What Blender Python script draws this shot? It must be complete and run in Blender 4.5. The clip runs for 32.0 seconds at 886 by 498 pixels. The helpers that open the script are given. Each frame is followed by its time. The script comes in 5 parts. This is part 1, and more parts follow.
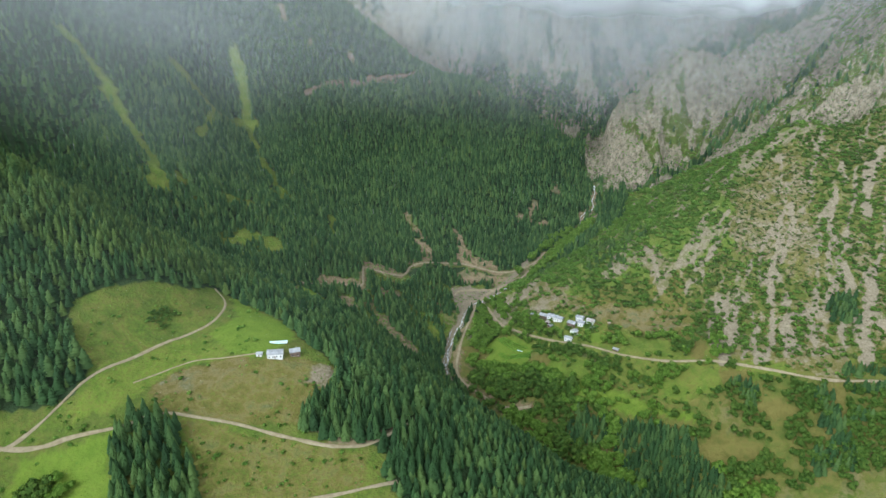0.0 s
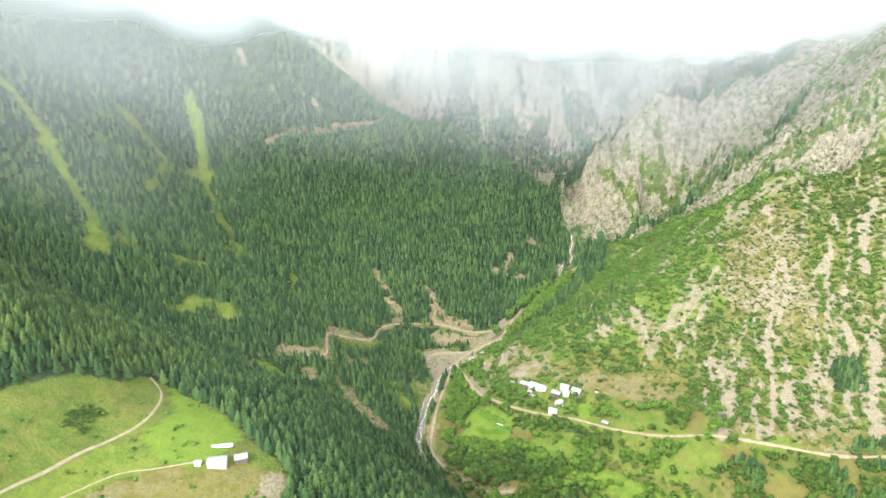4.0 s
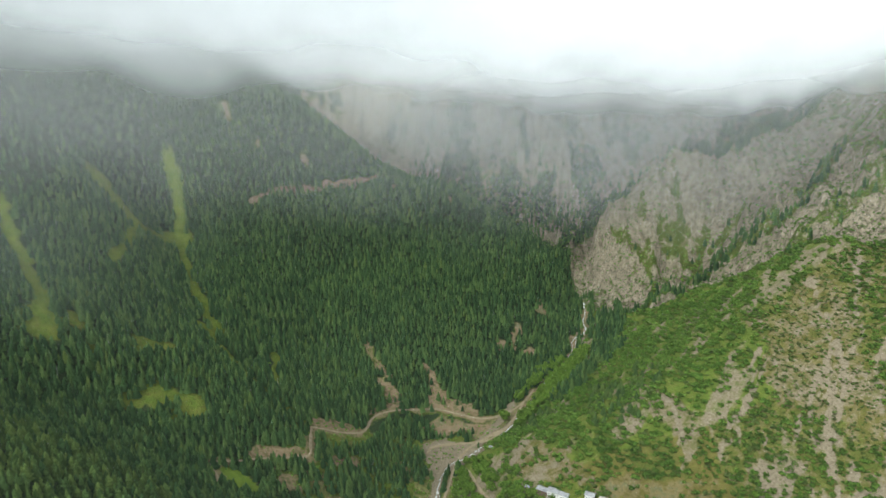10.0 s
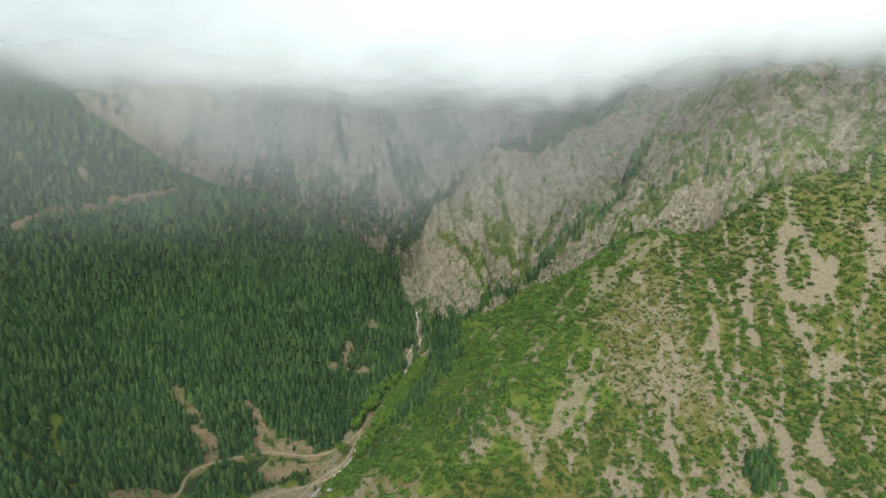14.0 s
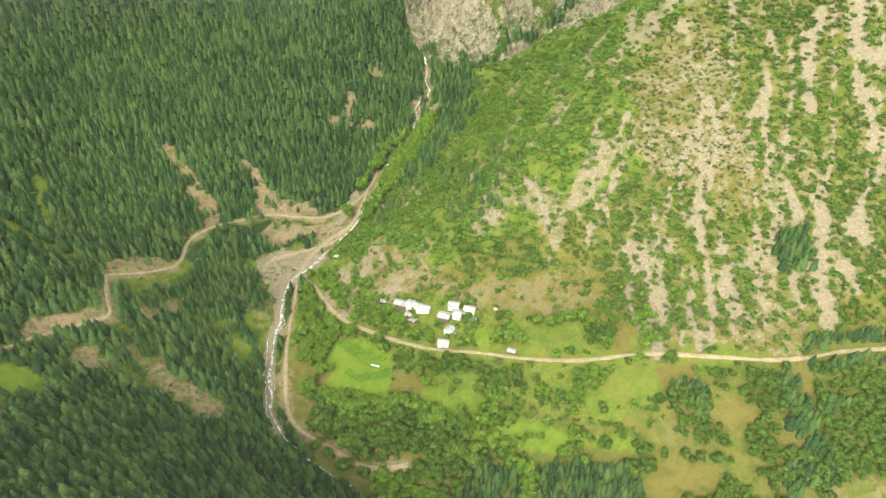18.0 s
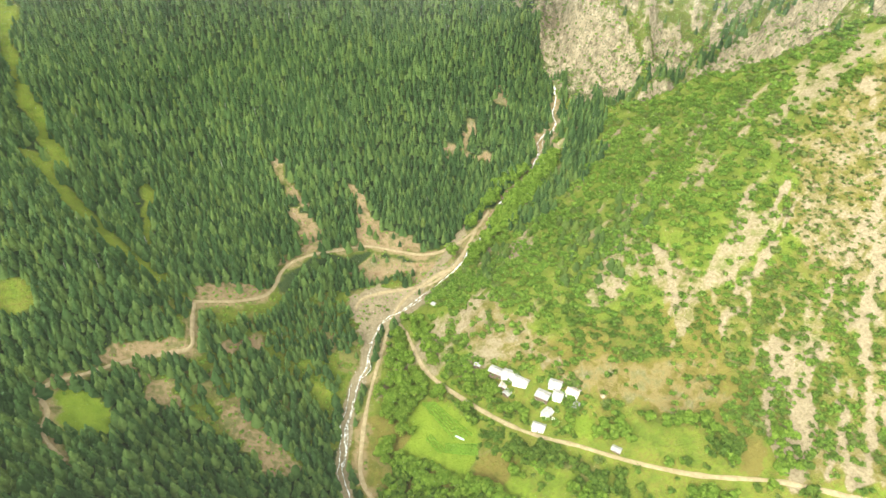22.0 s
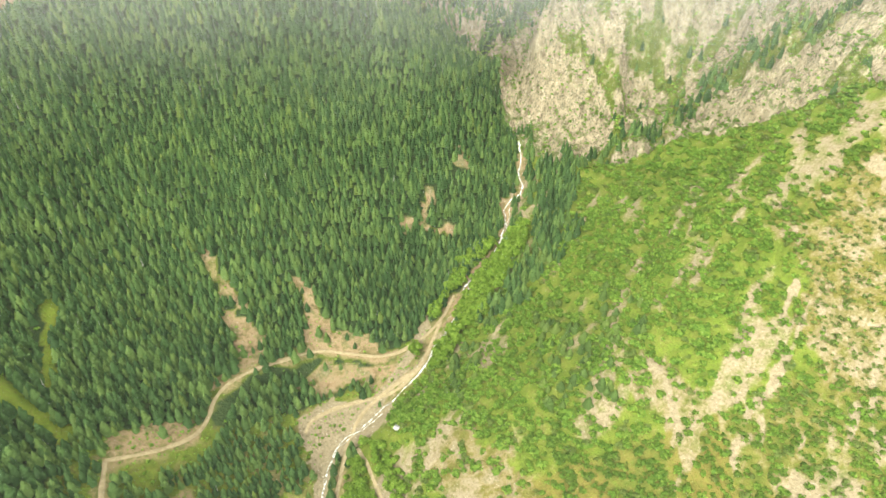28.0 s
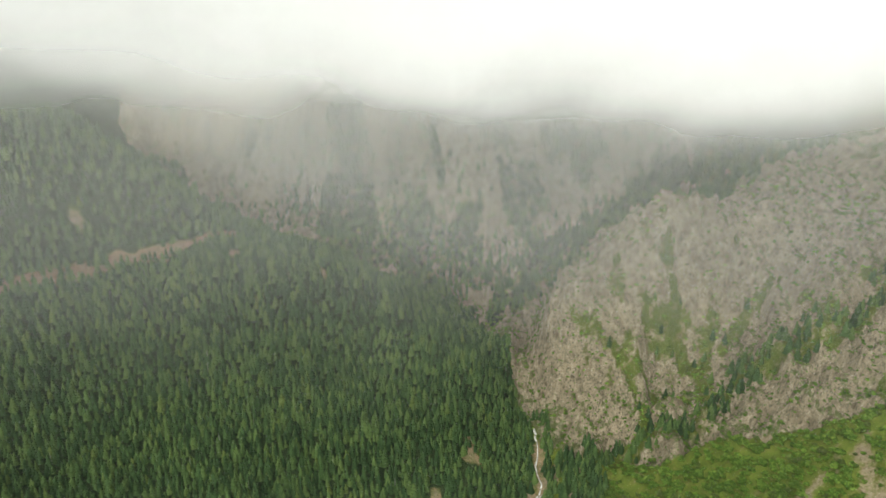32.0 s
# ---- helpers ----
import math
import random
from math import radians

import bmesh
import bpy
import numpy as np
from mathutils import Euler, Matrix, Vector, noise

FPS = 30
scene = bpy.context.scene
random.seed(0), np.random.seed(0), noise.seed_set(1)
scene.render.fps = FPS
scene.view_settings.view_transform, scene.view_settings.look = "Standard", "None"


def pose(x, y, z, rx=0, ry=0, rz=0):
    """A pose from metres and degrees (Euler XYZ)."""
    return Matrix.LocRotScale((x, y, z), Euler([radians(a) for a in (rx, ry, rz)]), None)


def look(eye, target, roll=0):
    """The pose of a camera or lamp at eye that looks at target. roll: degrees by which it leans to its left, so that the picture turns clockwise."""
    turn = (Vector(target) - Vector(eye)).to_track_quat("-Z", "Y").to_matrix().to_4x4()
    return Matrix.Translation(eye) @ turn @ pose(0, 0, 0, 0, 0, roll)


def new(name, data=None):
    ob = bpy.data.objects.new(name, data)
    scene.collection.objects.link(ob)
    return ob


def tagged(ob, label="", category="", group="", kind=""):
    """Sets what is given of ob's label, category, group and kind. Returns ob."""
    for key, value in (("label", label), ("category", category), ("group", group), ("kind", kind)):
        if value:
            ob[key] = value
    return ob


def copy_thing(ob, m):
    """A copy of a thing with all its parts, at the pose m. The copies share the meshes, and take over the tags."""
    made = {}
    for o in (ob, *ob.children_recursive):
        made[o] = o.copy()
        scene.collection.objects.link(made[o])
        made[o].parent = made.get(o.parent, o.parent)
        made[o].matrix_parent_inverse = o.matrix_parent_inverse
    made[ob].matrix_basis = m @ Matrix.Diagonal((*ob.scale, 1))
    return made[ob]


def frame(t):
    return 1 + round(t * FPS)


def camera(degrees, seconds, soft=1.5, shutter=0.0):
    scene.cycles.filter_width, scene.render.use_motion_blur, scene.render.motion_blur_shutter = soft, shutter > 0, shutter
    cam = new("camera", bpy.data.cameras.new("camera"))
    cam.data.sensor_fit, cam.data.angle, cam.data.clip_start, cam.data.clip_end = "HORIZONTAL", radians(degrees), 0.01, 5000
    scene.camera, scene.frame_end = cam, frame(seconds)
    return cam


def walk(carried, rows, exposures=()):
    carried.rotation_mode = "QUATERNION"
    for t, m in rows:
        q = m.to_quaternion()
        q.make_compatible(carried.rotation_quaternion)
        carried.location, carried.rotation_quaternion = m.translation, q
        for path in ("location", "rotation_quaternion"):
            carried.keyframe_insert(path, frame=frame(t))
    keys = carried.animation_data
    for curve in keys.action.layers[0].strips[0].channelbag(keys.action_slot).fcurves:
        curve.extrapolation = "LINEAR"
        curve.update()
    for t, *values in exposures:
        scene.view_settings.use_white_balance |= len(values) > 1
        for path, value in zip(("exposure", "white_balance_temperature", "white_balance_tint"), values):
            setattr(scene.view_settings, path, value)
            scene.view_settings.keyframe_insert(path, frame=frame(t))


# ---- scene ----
cam = camera(66.28, 32.0)
# seconds, place, heading to the right of +y, tilt, lean
PATH = [
    (0, 48.7, 8.3, 689.8, 1.55, -20.96, -0.17),
    (0.5, 48.6, 19.2, 690.9, 1.31, -21.50, -0.08),
    (1, 48.6, 29.9, 691.7, 3.28, -21.54, -0.13),
    (1.5, 48.7, 40.3, 692.1, 2.63, -21.54, -0.04),
    (2, 49.1, 50.6, 692.5, 2.25, -21.55, -0.07),
    (2.5, 49.6, 60.8, 692.7, 3.14, -21.54, -0.08),
    (3, 50.0, 71.0, 692.9, 5.91, -21.59, -0.15),
    (3.5, 50.2, 81.2, 693.2, 4.69, -21.57, -0.09),
    (4, 50.3, 91.2, 693.9, 4.22, -17.76, -0.05),
    (4.5, 50.2, 100.8, 694.8, 4.05, -11.58, 0.06),
    (6.5, 48.4, 138.4, 698.1, 3.88, -9.32, 0.22),
    (7, 48.3, 148.4, 698.5, 3.83, -13.75, 0.18),
    (7.5, 48.6, 159.0, 698.6, 3.82, -13.80, 0.19),
    (8, 49.1, 169.7, 698.5, 3.79, -13.82, 0.09),
    (8.5, 49.7, 180.5, 698.3, 3.74, -13.85, 0.05),
    (9, 50.2, 191.2, 698.1, 3.73, -13.87, -0.01),
    (9.5, 50.5, 201.8, 698.0, 4.69, -13.89, -0.03),
    (10, 50.8, 212.4, 698.0, 4.63, -13.89, -0.05),
    (10.5, 51.4, 223.4, 698.1, 4.34, -13.90, -0.03),
    (11, 52.3, 234.4, 698.2, 5.80, -13.92, -0.09),
    (11.5, 53.6, 245.4, 698.2, 8.17, -13.98, -0.16),
    (12, 55.2, 256.2, 698.3, 10.66, -14.00, -0.20),
    (12.5, 57.1, 267.1, 698.3, 13.32, -14.05, -0.22),
    (13, 59.3, 277.9, 698.4, 16.67, -14.09, -0.30),
    (13.5, 61.7, 288.3, 698.7, 20.02, -14.17, -0.34),
    (15.5, 72.2, 328.7, 700.1, 19.60, -14.15, -0.04),
    (16, 75.1, 339.0, 700.1, 19.52, -14.19, 0.03),
    (16.5, 78.2, 349.7, 699.7, 19.39, -22.42, 0.05),
    (17, 81.7, 360.5, 699.3, 19.33, -28.19, 0.06),
    (17.5, 85.2, 371.0, 699.0, 19.29, -30.58, 0.03),
    (18, 88.5, 381.3, 699.0, 19.25, -36.71, -0.03),
    (18.5, 91.6, 391.4, 699.3, 18.95, -36.68, -0.06),
    (19, 94.7, 401.6, 699.8, 17.26, -36.67, -0.03),
    (19.5, 97.7, 411.9, 700.2, 15.26, -36.64, -0.05),
    (20, 100.6, 422.1, 700.5, 14.79, -36.65, -0.04),
    (20.5, 103.1, 432.2, 700.7, 15.35, -36.60, -0.06),
    (21, 105.1, 442.5, 700.9, 15.50, -36.59, -0.04),
    (21.5, 107.1, 452.9, 701.0, 10.84, -36.57, 0.06),
    (22, 108.8, 463.2, 701.3, 8.19, -36.54, 0.14),
    (22.5, 110.3, 473.6, 701.5, 7.52, -36.53, 0.18),
    (23, 111.7, 484.2, 701.5, 8.26, -36.53, 0.11),
    (23.5, 113.1, 494.8, 701.2, 8.59, -36.51, 0.04),
    (24, 114.2, 505.2, 700.8, 8.84, -35.63, -0.05),
    (24.5, 115.2, 515.4, 700.8, 9.02, -35.00, -0.04),
    (25, 116.4, 525.7, 701.5, 9.14, -35.05, -0.04),
    (25.5, 118.2, 536.6, 703.7, 9.17, -35.24, -0.05),
    (27.5, 127.7, 582.7, 718.9, 12.68, -36.63, 0.29),
    (28, 130.0, 595.1, 723.5, 12.41, -36.45, 0.17),
    (28.5, 132.3, 607.8, 728.4, 12.29, -35.43, 0.15),
    (29, 134.3, 620.5, 733.4, 12.27, -30.57, 0.23),
    (29.5, 136.2, 632.6, 738.2, 12.24, -25.70, 0.12),
    (30, 137.9, 644.1, 742.6, 12.23, -20.84, 0.07),
    (30.5, 139.5, 655.0, 746.4, 12.21, -16.33, 0.03),
    (31, 141.1, 665.9, 749.5, 12.16, -16.66, 0.03),
    (31.5, 142.7, 676.9, 752.3, 12.12, -17.22, 0.02),
    (32, 144.4, 687.9, 754.9, 12.11, -17.53, 0.08),
]
# seconds, stops, kelvin, tint
EXPOSURES = [(0, 0.92, 5500, 4), (1, 1.45, 5600, 4), (2, 1.9, 5900, 4), (3, 2.0, 5900, 5), (4, 1.98, 6000, 6), (4.5, 1.85, 6000, 6), (6.5, 0.5, 6000, 3), (7, 0.46, 6000, 3), (9, 0.76, 6000, 3), (13, 0.7, 6100, 3), (16, 0.74, 6300, 3), (17, 1.15, 6600, 2), (18, 1.75, 6900, 1), (19.5, 2.0, 7100, 1), (23, 2.12, 7200, 1), (28, 2.13, 7200, 1), (29, 1.98, 7100, 1), (30, 1.66, 7000, 3), (31, 1.26, 6900, 5), (32, 0.72, 6800, 5)]
walk(cam, [(t, pose(x, y, z, 90 + tilt, 0, -head) @ pose(0, 0, 0, 0, 0, lean)) for t, x, y, z, head, tilt, lean in PATH], EXPOSURES)
# ---- sky, sun ----
world = bpy.data.worlds.new("overcast_sky")
scene.world = world
world.use_nodes = True
wt = world.node_tree
sky = wt.nodes.new("ShaderNodeTexSky")
sky.sky_type, sky.sun_disc = "NISHITA", False
sky.sun_elevation, sky.sun_rotation = radians(41), radians(223)
sky.air_density, sky.dust_density, sky.altitude = 1.0, 4.0, 1500
pale = wt.nodes.new("ShaderNodeHueSaturation")
pale.inputs["Saturation"].default_value = 0.05
wt.links.new(sky.outputs["Color"], pale.inputs["Color"])
wt.links.new(pale.outputs["Color"], wt.nodes["Background"].inputs["Color"])
wt.nodes["Background"].inputs["Strength"].default_value = 0.215
sun_data = bpy.data.lights.new("sun", "SUN")
sun_data.energy, sun_data.angle, sun_data.color = 0.9, radians(10), (1.0, 0.97, 0.92)
sun = new("sun", sun_data)
sun.matrix_world = look((-500, -530, 640), (0, 0, 0))

# ground plan: valley lines and crest lines (x, y, z)
RIVER = [(900, 1720, 640), (720, 1640, 520), (560, 1610, 430), (470, 1560, 375), (428, 1480, 336), (391, 1329, 306), (351, 1251, 280), (290, 1170, 256), (225, 1085, 234),
         (150, 1005, 216), (105, 930, 209), (77, 841, 200), (105, 765, 187), (148, 715, 177), (200, 665, 168), (270, 618, 159), (400, 540, 148), (580, 430, 132), (900, 260, 110)]
TERRACE = [(174, 978, 253), (205, 915, 258), (225, 861, 254), (240, 795, 250), (295, 775, 249), (358, 732, 250), (389, 722, 260), (458, 697, 266), (523, 675, 264), (700, 600, 262)]
FIELD_EDGE = [(150, 895, 216), (190, 790, 224), (193, 740, 226), (271, 700, 212), (360, 660, 208), (475, 615, 215), (640, 540, 205)]
HILL_FOOT = [(206, 930, 266), (280, 840, 275), (360, 826, 268), (415, 820, 290), (427, 749, 275), (512, 740, 290), (582, 740, 315), (720, 700, 345)]
HILL_SIDE = [(284, 937, 306), (365, 927, 337), (420, 938, 360), (510, 938, 393), (582, 924, 426), (660, 890, 468), (760, 860, 530)]
HILL_LOW = [(415, 838, 297), (512, 837, 352), (602, 781, 344), (720, 780, 420)]
HILL_CREST = [(330, 1150, 272), (372, 1105, 309), (450, 1098, 362), (505, 1115, 385), (552, 1106, 425), (622, 1020, 492), (698, 1022, 505), (732, 1033, 620), (860, 1080, 740)]
RAVINE = [(400, 1290, 300), (455, 1262, 340), (542, 1240, 385), (591, 1262, 409), (622, 1222, 458), (647, 1183, 497), (712, 1205, 556), (800, 1250, 640)]
CLIFF_FOOT = [(418, 1420, 345), (430, 1337, 342), (500, 1300, 372), (545, 1333, 390), (618, 1340, 445), (677, 1263, 530)]
CLIFF_MID = [(402, 1440, 418), (450, 1395, 440), (486, 1374, 463)]
CLIFF_CREST = [(440, 1440, 470), (490, 1410, 500), (530, 1386, 536), (605, 1370, 562), (690, 1425, 585), (783, 1473, 595), (900, 1500, 680), (1050, 1500, 800)]
SPUR_CREST = [(400, 1430, 332), (349, 1392, 364), (300, 1440, 410), (230, 1465, 460), (144, 1465, 497), (49, 1536, 519), (-95, 1500, 548)]
LEFT_CREST = [(20, 1560, 545), (-27, 1530, 572), (-138, 1520, 625), (-232, 1520, 668), (-420, 1540, 800), (-700, 1500, 950)]
LEFT_SIDE = [(180, 1414, 405), (166, 1306, 358), (44, 1368, 398), (-49, 1309, 378), (-122, 1258, 380)]
LEFT_LOW = [(176, 1187, 272), (95, 1206, 325), (32, 1150, 290), (-50, 1188, 315), (-120, 1160, 340), (-134, 1233, 400)]
FOREST_ROAD = [(233, 1110, 243), (107, 1083, 251), (20, 1010, 268), (-42, 908, 301), (-86, 883, 305)]
GULLY = [(-340, 1420, 490), (-321, 1341, 455), (-230, 1190, 400), (-150, 1060, 348), (-77, 964, 318), (-42, 912, 300), (20, 870, 238), (60, 850, 206)]
GULLY_WEST = [(-357, 1230, 520), (-412, 1050, 495), (-326, 940, 465), (-227, 1003, 384), (-173, 1023, 375), (-95, 910, 328)]
WEST_DIP = [(-430, 830, 480), (-330, 800, 425), (-250, 810, 385), (-214, 880, 352), (-160, 800, 350), (-61, 704, 345), (-15, 811, 262), (35, 855, 238), (88, 800, 192)]
FARM_SPUR = [(-600, 700, 660), (-420, 660, 570), (-300, 630, 512), (-227, 597, 474), (-190, 606, 448), (-160, 683, 404), (-98, 690, 372), (-27, 675, 346), (19, 588, 346), (55, 530, 348)]
FARM_EDGE = [(-146, 605, 411), (-78, 513, 405), (-45, 515, 394), (18, 490, 371), (44, 496, 353), (78, 474, 338), (117, 486, 328), (145, 486, 310), (190, 492, 276), (228, 500, 258), (290, 540, 195)]
MEADOW = [(-233, 521, 437), (-160, 538, 406), (-220, 463, 398), (-157, 451, 388), (-77, 453, 370), (-19, 441, 362), (30, 400, 330), (110, 410, 300)]
NEAR = [(-260, 400, 350), (-150, 330, 335), (0, 300, 310), (150, 300, 240), (350, 350, 165)]
BACK_FOOT = [(-150, 2000, 600), (60, 1880, 500), (200, 1770, 455), (340, 1680, 420), (440, 1660, 420), (560, 1690, 470), (720, 1700, 560)]
BACK_MID = [(0, 2040, 640), (150, 1880, 580), (280, 1800, 580), (400, 1770, 600), (560, 1800, 620), (760, 1780, 660)]
BACK_TOP = [(-500, 2000, 900), (-200, 2250, 950), (100, 2150, 950), (400, 2000, 950), (700, 1900, 950), (1000, 1800, 950)]
EDGE = [(-1200, 300, 700), (-900, -400, 500), (0, -500, 260), (900, -500, 150), (1500, 100, 350), (1500, 700, 700), (1300, 1200, 950), (1500, 2000, 1100), (0, 2700, 1200), (-1200, 2200, 1200), (-1200, 1300, 1000), (900, 600, 420), (-500, 250, 480)]
LINES = [RIVER, TERRACE, FIELD_EDGE, HILL_FOOT, HILL_SIDE, HILL_LOW, HILL_CREST, RAVINE, CLIFF_FOOT, CLIFF_MID, CLIFF_CREST, SPUR_CREST, LEFT_CREST, LEFT_SIDE,
         LEFT_LOW, FOREST_ROAD, GULLY, GULLY_WEST, WEST_DIP, FARM_SPUR, FARM_EDGE, MEADOW, NEAR, BACK_FOOT, BACK_MID, BACK_TOP]


def relief():
    """Knots along the lines, every 40 m, and the weights of a smooth surface through them."""
    knots = list(EDGE)
    for line in LINES:
        for a, b in zip(line, line[1:]):
            n = max(1, round(math.dist(a[:2], b[:2]) / 40))
            knots += [tuple(a[k] + (b[k] - a[k]) * i / n for k in range(3)) for i in range(n)]
        knots.append(line[-1])
    k = np.array(knots, float)
    r = np.sqrt(((k[:, None, :2] - k[None, :, :2]) ** 2).sum(-1) + 400)
    n = len(k)
    a = np.zeros((n + 3, n + 3))
    a[:n, :n] = r - np.eye(n) * 6.0
    a[:n, n:], a[n:, :n] = np.c_[np.ones(n), k[:, :2] / 1000], np.c_[np.ones(n), k[:, :2] / 1000].T
    return k, np.linalg.solve(a, np.r_[k[:, 2], 0, 0, 0])


KNOTS, WEIGHTS = relief()


def base_height(x, y):
    """Smooth height of the ground at arrays x, y."""
    x, y = np.asarray(x, float), np.asarray(y, float)
    out = np.empty(x.size)
    fx, fy, n = x.ravel(), y.ravel(), len(KNOTS)
    for i in range(0, x.size, 20000):
        u, v = fx[i:i + 20000], fy[i:i + 20000]
        r = np.sqrt((u[:, None] - KNOTS[:, 0]) ** 2 + (v[:, None] - KNOTS[:, 1]) ** 2 + 400)
        out[i:i + 20000] = r @ WEIGHTS[:n] + WEIGHTS[n] + (WEIGHTS[n + 1] * u + WEIGHTS[n + 2] * v) / 1000
    out = np.where(out > 850, 850 + (out - 850) * 0.1, out)
    return out.reshape(x.shape)

# ---- noise, plan geometry ----
LATTICE = np.random.RandomState(7).rand(256, 256)


def value_noise(x, y):
    i, j = np.floor(x).astype(int), np.floor(y).astype(int)
    u, v = x - i, y - j
    u, v = u * u * (3 - 2 * u), v * v * (3 - 2 * v)
    i0, i1, j0, j1 = i % 256, (i + 1) % 256, j % 256, (j + 1) % 256
    return (LATTICE[i0, j0] * (1 - u) + LATTICE[i1, j0] * u) * (1 - v) + (LATTICE[i0, j1] * (1 - u) + LATTICE[i1, j1] * u) * v


def fbm(x, y, size, octaves=4):
    """Rough noise about 0, within -1 and 1; size: metres of its largest lumps."""
    out, amp, s = 0.0, 0.5, 1.0 / size
    for k in range(octaves):
        out = out + amp * (2 * value_noise(x * s + 17.3 * k, y * s - 9.1 * k) - 1)
        amp, s = amp / 2, s * 2.03
    return out


def ridged(x, y, octaves=3):
    out, amp, s = 0.0, 0.6, 1.0
    for k in range(octaves):
        out = out + amp * (1 - 2 * np.abs(2 * value_noise(x * s + 5.7 * k, y * s + 3.1 * k) - 1))
        amp, s = amp / 2, s * 2.1
    return out


def inside(poly, x, y):
    hit = np.zeros(np.shape(x), bool)
    for (ax, ay, *_), (bx, by, *_) in zip(poly, list(poly[1:]) + [poly[0]]):
        if ay != by:
            hit ^= ((ay > y) != (by > y)) & (x < (bx - ax) * (y - ay) / (by - ay) + ax)
    return hit


def away(line, x, y):
    """Distance of each place from a line of the plan."""
    best = np.full(np.shape(x), 1e9)
    for (ax, ay, *_), (bx, by, *_) in zip(line, line[1:]):
        dx, dy = bx - ax, by - ay
        t = np.clip(((x - ax) * dx + (y - ay) * dy) / (dx * dx + dy * dy + 1e-9), 0, 1)
        best = np.minimum(best, np.hypot(x - ax - t * dx, y - ay - t * dy))
    return best


def step(a, b, v):
    t = np.clip((v - a) / (b - a), 0, 1)
    return t * t * (3 - 2 * t)


# ---- plan of roads, water, clearings, fields ----
UPPER_TRACK = [(-275, 424), (-261, 428), (-252, 435), (-240, 446), (-227, 462), (-220, 474), (-209, 488), (-193, 504), (-174, 527), (-161, 539), (-144, 557), (-139, 581), (-143, 603), (-156, 615)]
LOWER_ROAD = [(-290, 425), (-236, 431), (-215, 437), (-190, 440), (-177, 443), (-155, 455), (-132, 455), (-110, 455), (-89, 454), (-60, 448), (-35, 443), (-19, 442), (3, 447), (24, 465), (42, 486), (48, 500), (36, 499)]
LOWEST_ROAD = [(-70, 392), (-40, 402), (-17, 408), (3, 416), (25, 425)]
FIELD_TRACK = [(-95, 515), (-120, 512), (-144, 512), (-159, 503), (-170, 493), (-185, 480)]
VILLAGE_ROAD = [(138, 985), (144, 963), (148, 942), (154, 915), (166, 892), (189, 858), (213, 825), (237, 800), (269, 785), (301, 770), (336, 752), (371, 738), (406, 724), (447, 703), (490, 685), (527, 674), (566, 667), (640, 640)]
RIVER_ROAD = [(209, 1060), (167, 1040), (135, 1013), (118, 955), (104, 912), (95, 874), (90, 843), (89, 817), (99, 801), (116, 782), (132, 760), (152, 739), (178, 728)]
FOREST_ROAD_EAST = [(-45, 948), (-17, 961), (7, 980), (17, 998), (23, 1029), (47, 1053), (78, 1069), (110, 1085), (141, 1080), (180, 1075), (211, 1087), (241, 1109), (262, 1140)]
FOREST_BRANCH = [(241, 1109), (226, 1085), (210, 1061), (181, 1038), (153, 1037), (126, 1032), (100, 1017), (94, 1003)]
FOREST_ROAD_WEST = [(-45, 948), (-43, 913), (-40, 896), (-59, 888), (-89, 876), (-108, 858), (-129, 840), (-131, 827), (-119, 813), (-117, 798), (-111, 782), (-92, 763)]
STREAM = [(398, 1350), (391, 1324), (376, 1264), (353, 1257), (347, 1225), (324, 1188), (285, 1158), (252, 1108), (212, 1058), (163, 1018), (134, 1006), (113, 988), (105, 959), (99, 936), (90, 915), (81, 887), (78, 864), (72, 831), (78, 800), (100, 768), (146, 715), (198, 665), (268, 618), (400, 540), (580, 430)]
ROADS = [(UPPER_TRACK, 2.1), (LOWER_ROAD, 2.6), (LOWEST_ROAD, 2.4), (FIELD_TRACK, 1.2), (VILLAGE_ROAD, 3.4), (RIVER_ROAD, 3.8), (FOREST_ROAD_EAST, 3.2), (FOREST_BRANCH, 3.2), (FOREST_ROAD_WEST, 3.2)]
SCREES = [([(535, 862), (517, 844), (503, 818), (494, 790), (488, 769), (477, 740), (452, 710)], 5), ([(497, 868), (491, 850), (480, 836), (463, 820), (453, 800), (441, 774), (429, 751)], 3.5), ([(429, 751), (409, 723)], 7),
          ([(491, 921), (468, 900), (445, 882), (434, 874), (430, 854)], 4.5), ([(588, 867), (586, 845), (589, 825)], 3), ([(592, 815), (588, 791), (584, 771)], 4), ([(513, 791), (503, 766), (489, 750)], 6), ([(478, 778), (456, 746), (446, 710)], 3.5),
          ([(454, 847), (440, 831), (433, 810)], 3), ([(371, 931), (374, 909), (376, 883), (376, 859)], 3.5), ([(491, 939), (467, 919)], 4), ([(510, 870), (519, 855), (535, 862), (552, 875), (560, 906)], 4)]
EAST_SCREES = [([(671, 902), (649, 884), (636, 855), (628, 841)], 8), ([(700, 889), (680, 855), (689, 841)], 6), ([(672, 838), (672, 815), (668, 795), (663, 780)], 7), ([(726, 841), (704, 825)], 10), ([(686, 791), (666, 777)], 11), ([(630, 922), (626, 905), (624, 891)], 7),
               ([(612, 787), (604, 766), (587, 739), (576, 726), (566, 690)], 9), ([(585, 802), (585, 777), (577, 756), (573, 738)], 5), ([(637, 759), (625, 751), (629, 735)], 8)]
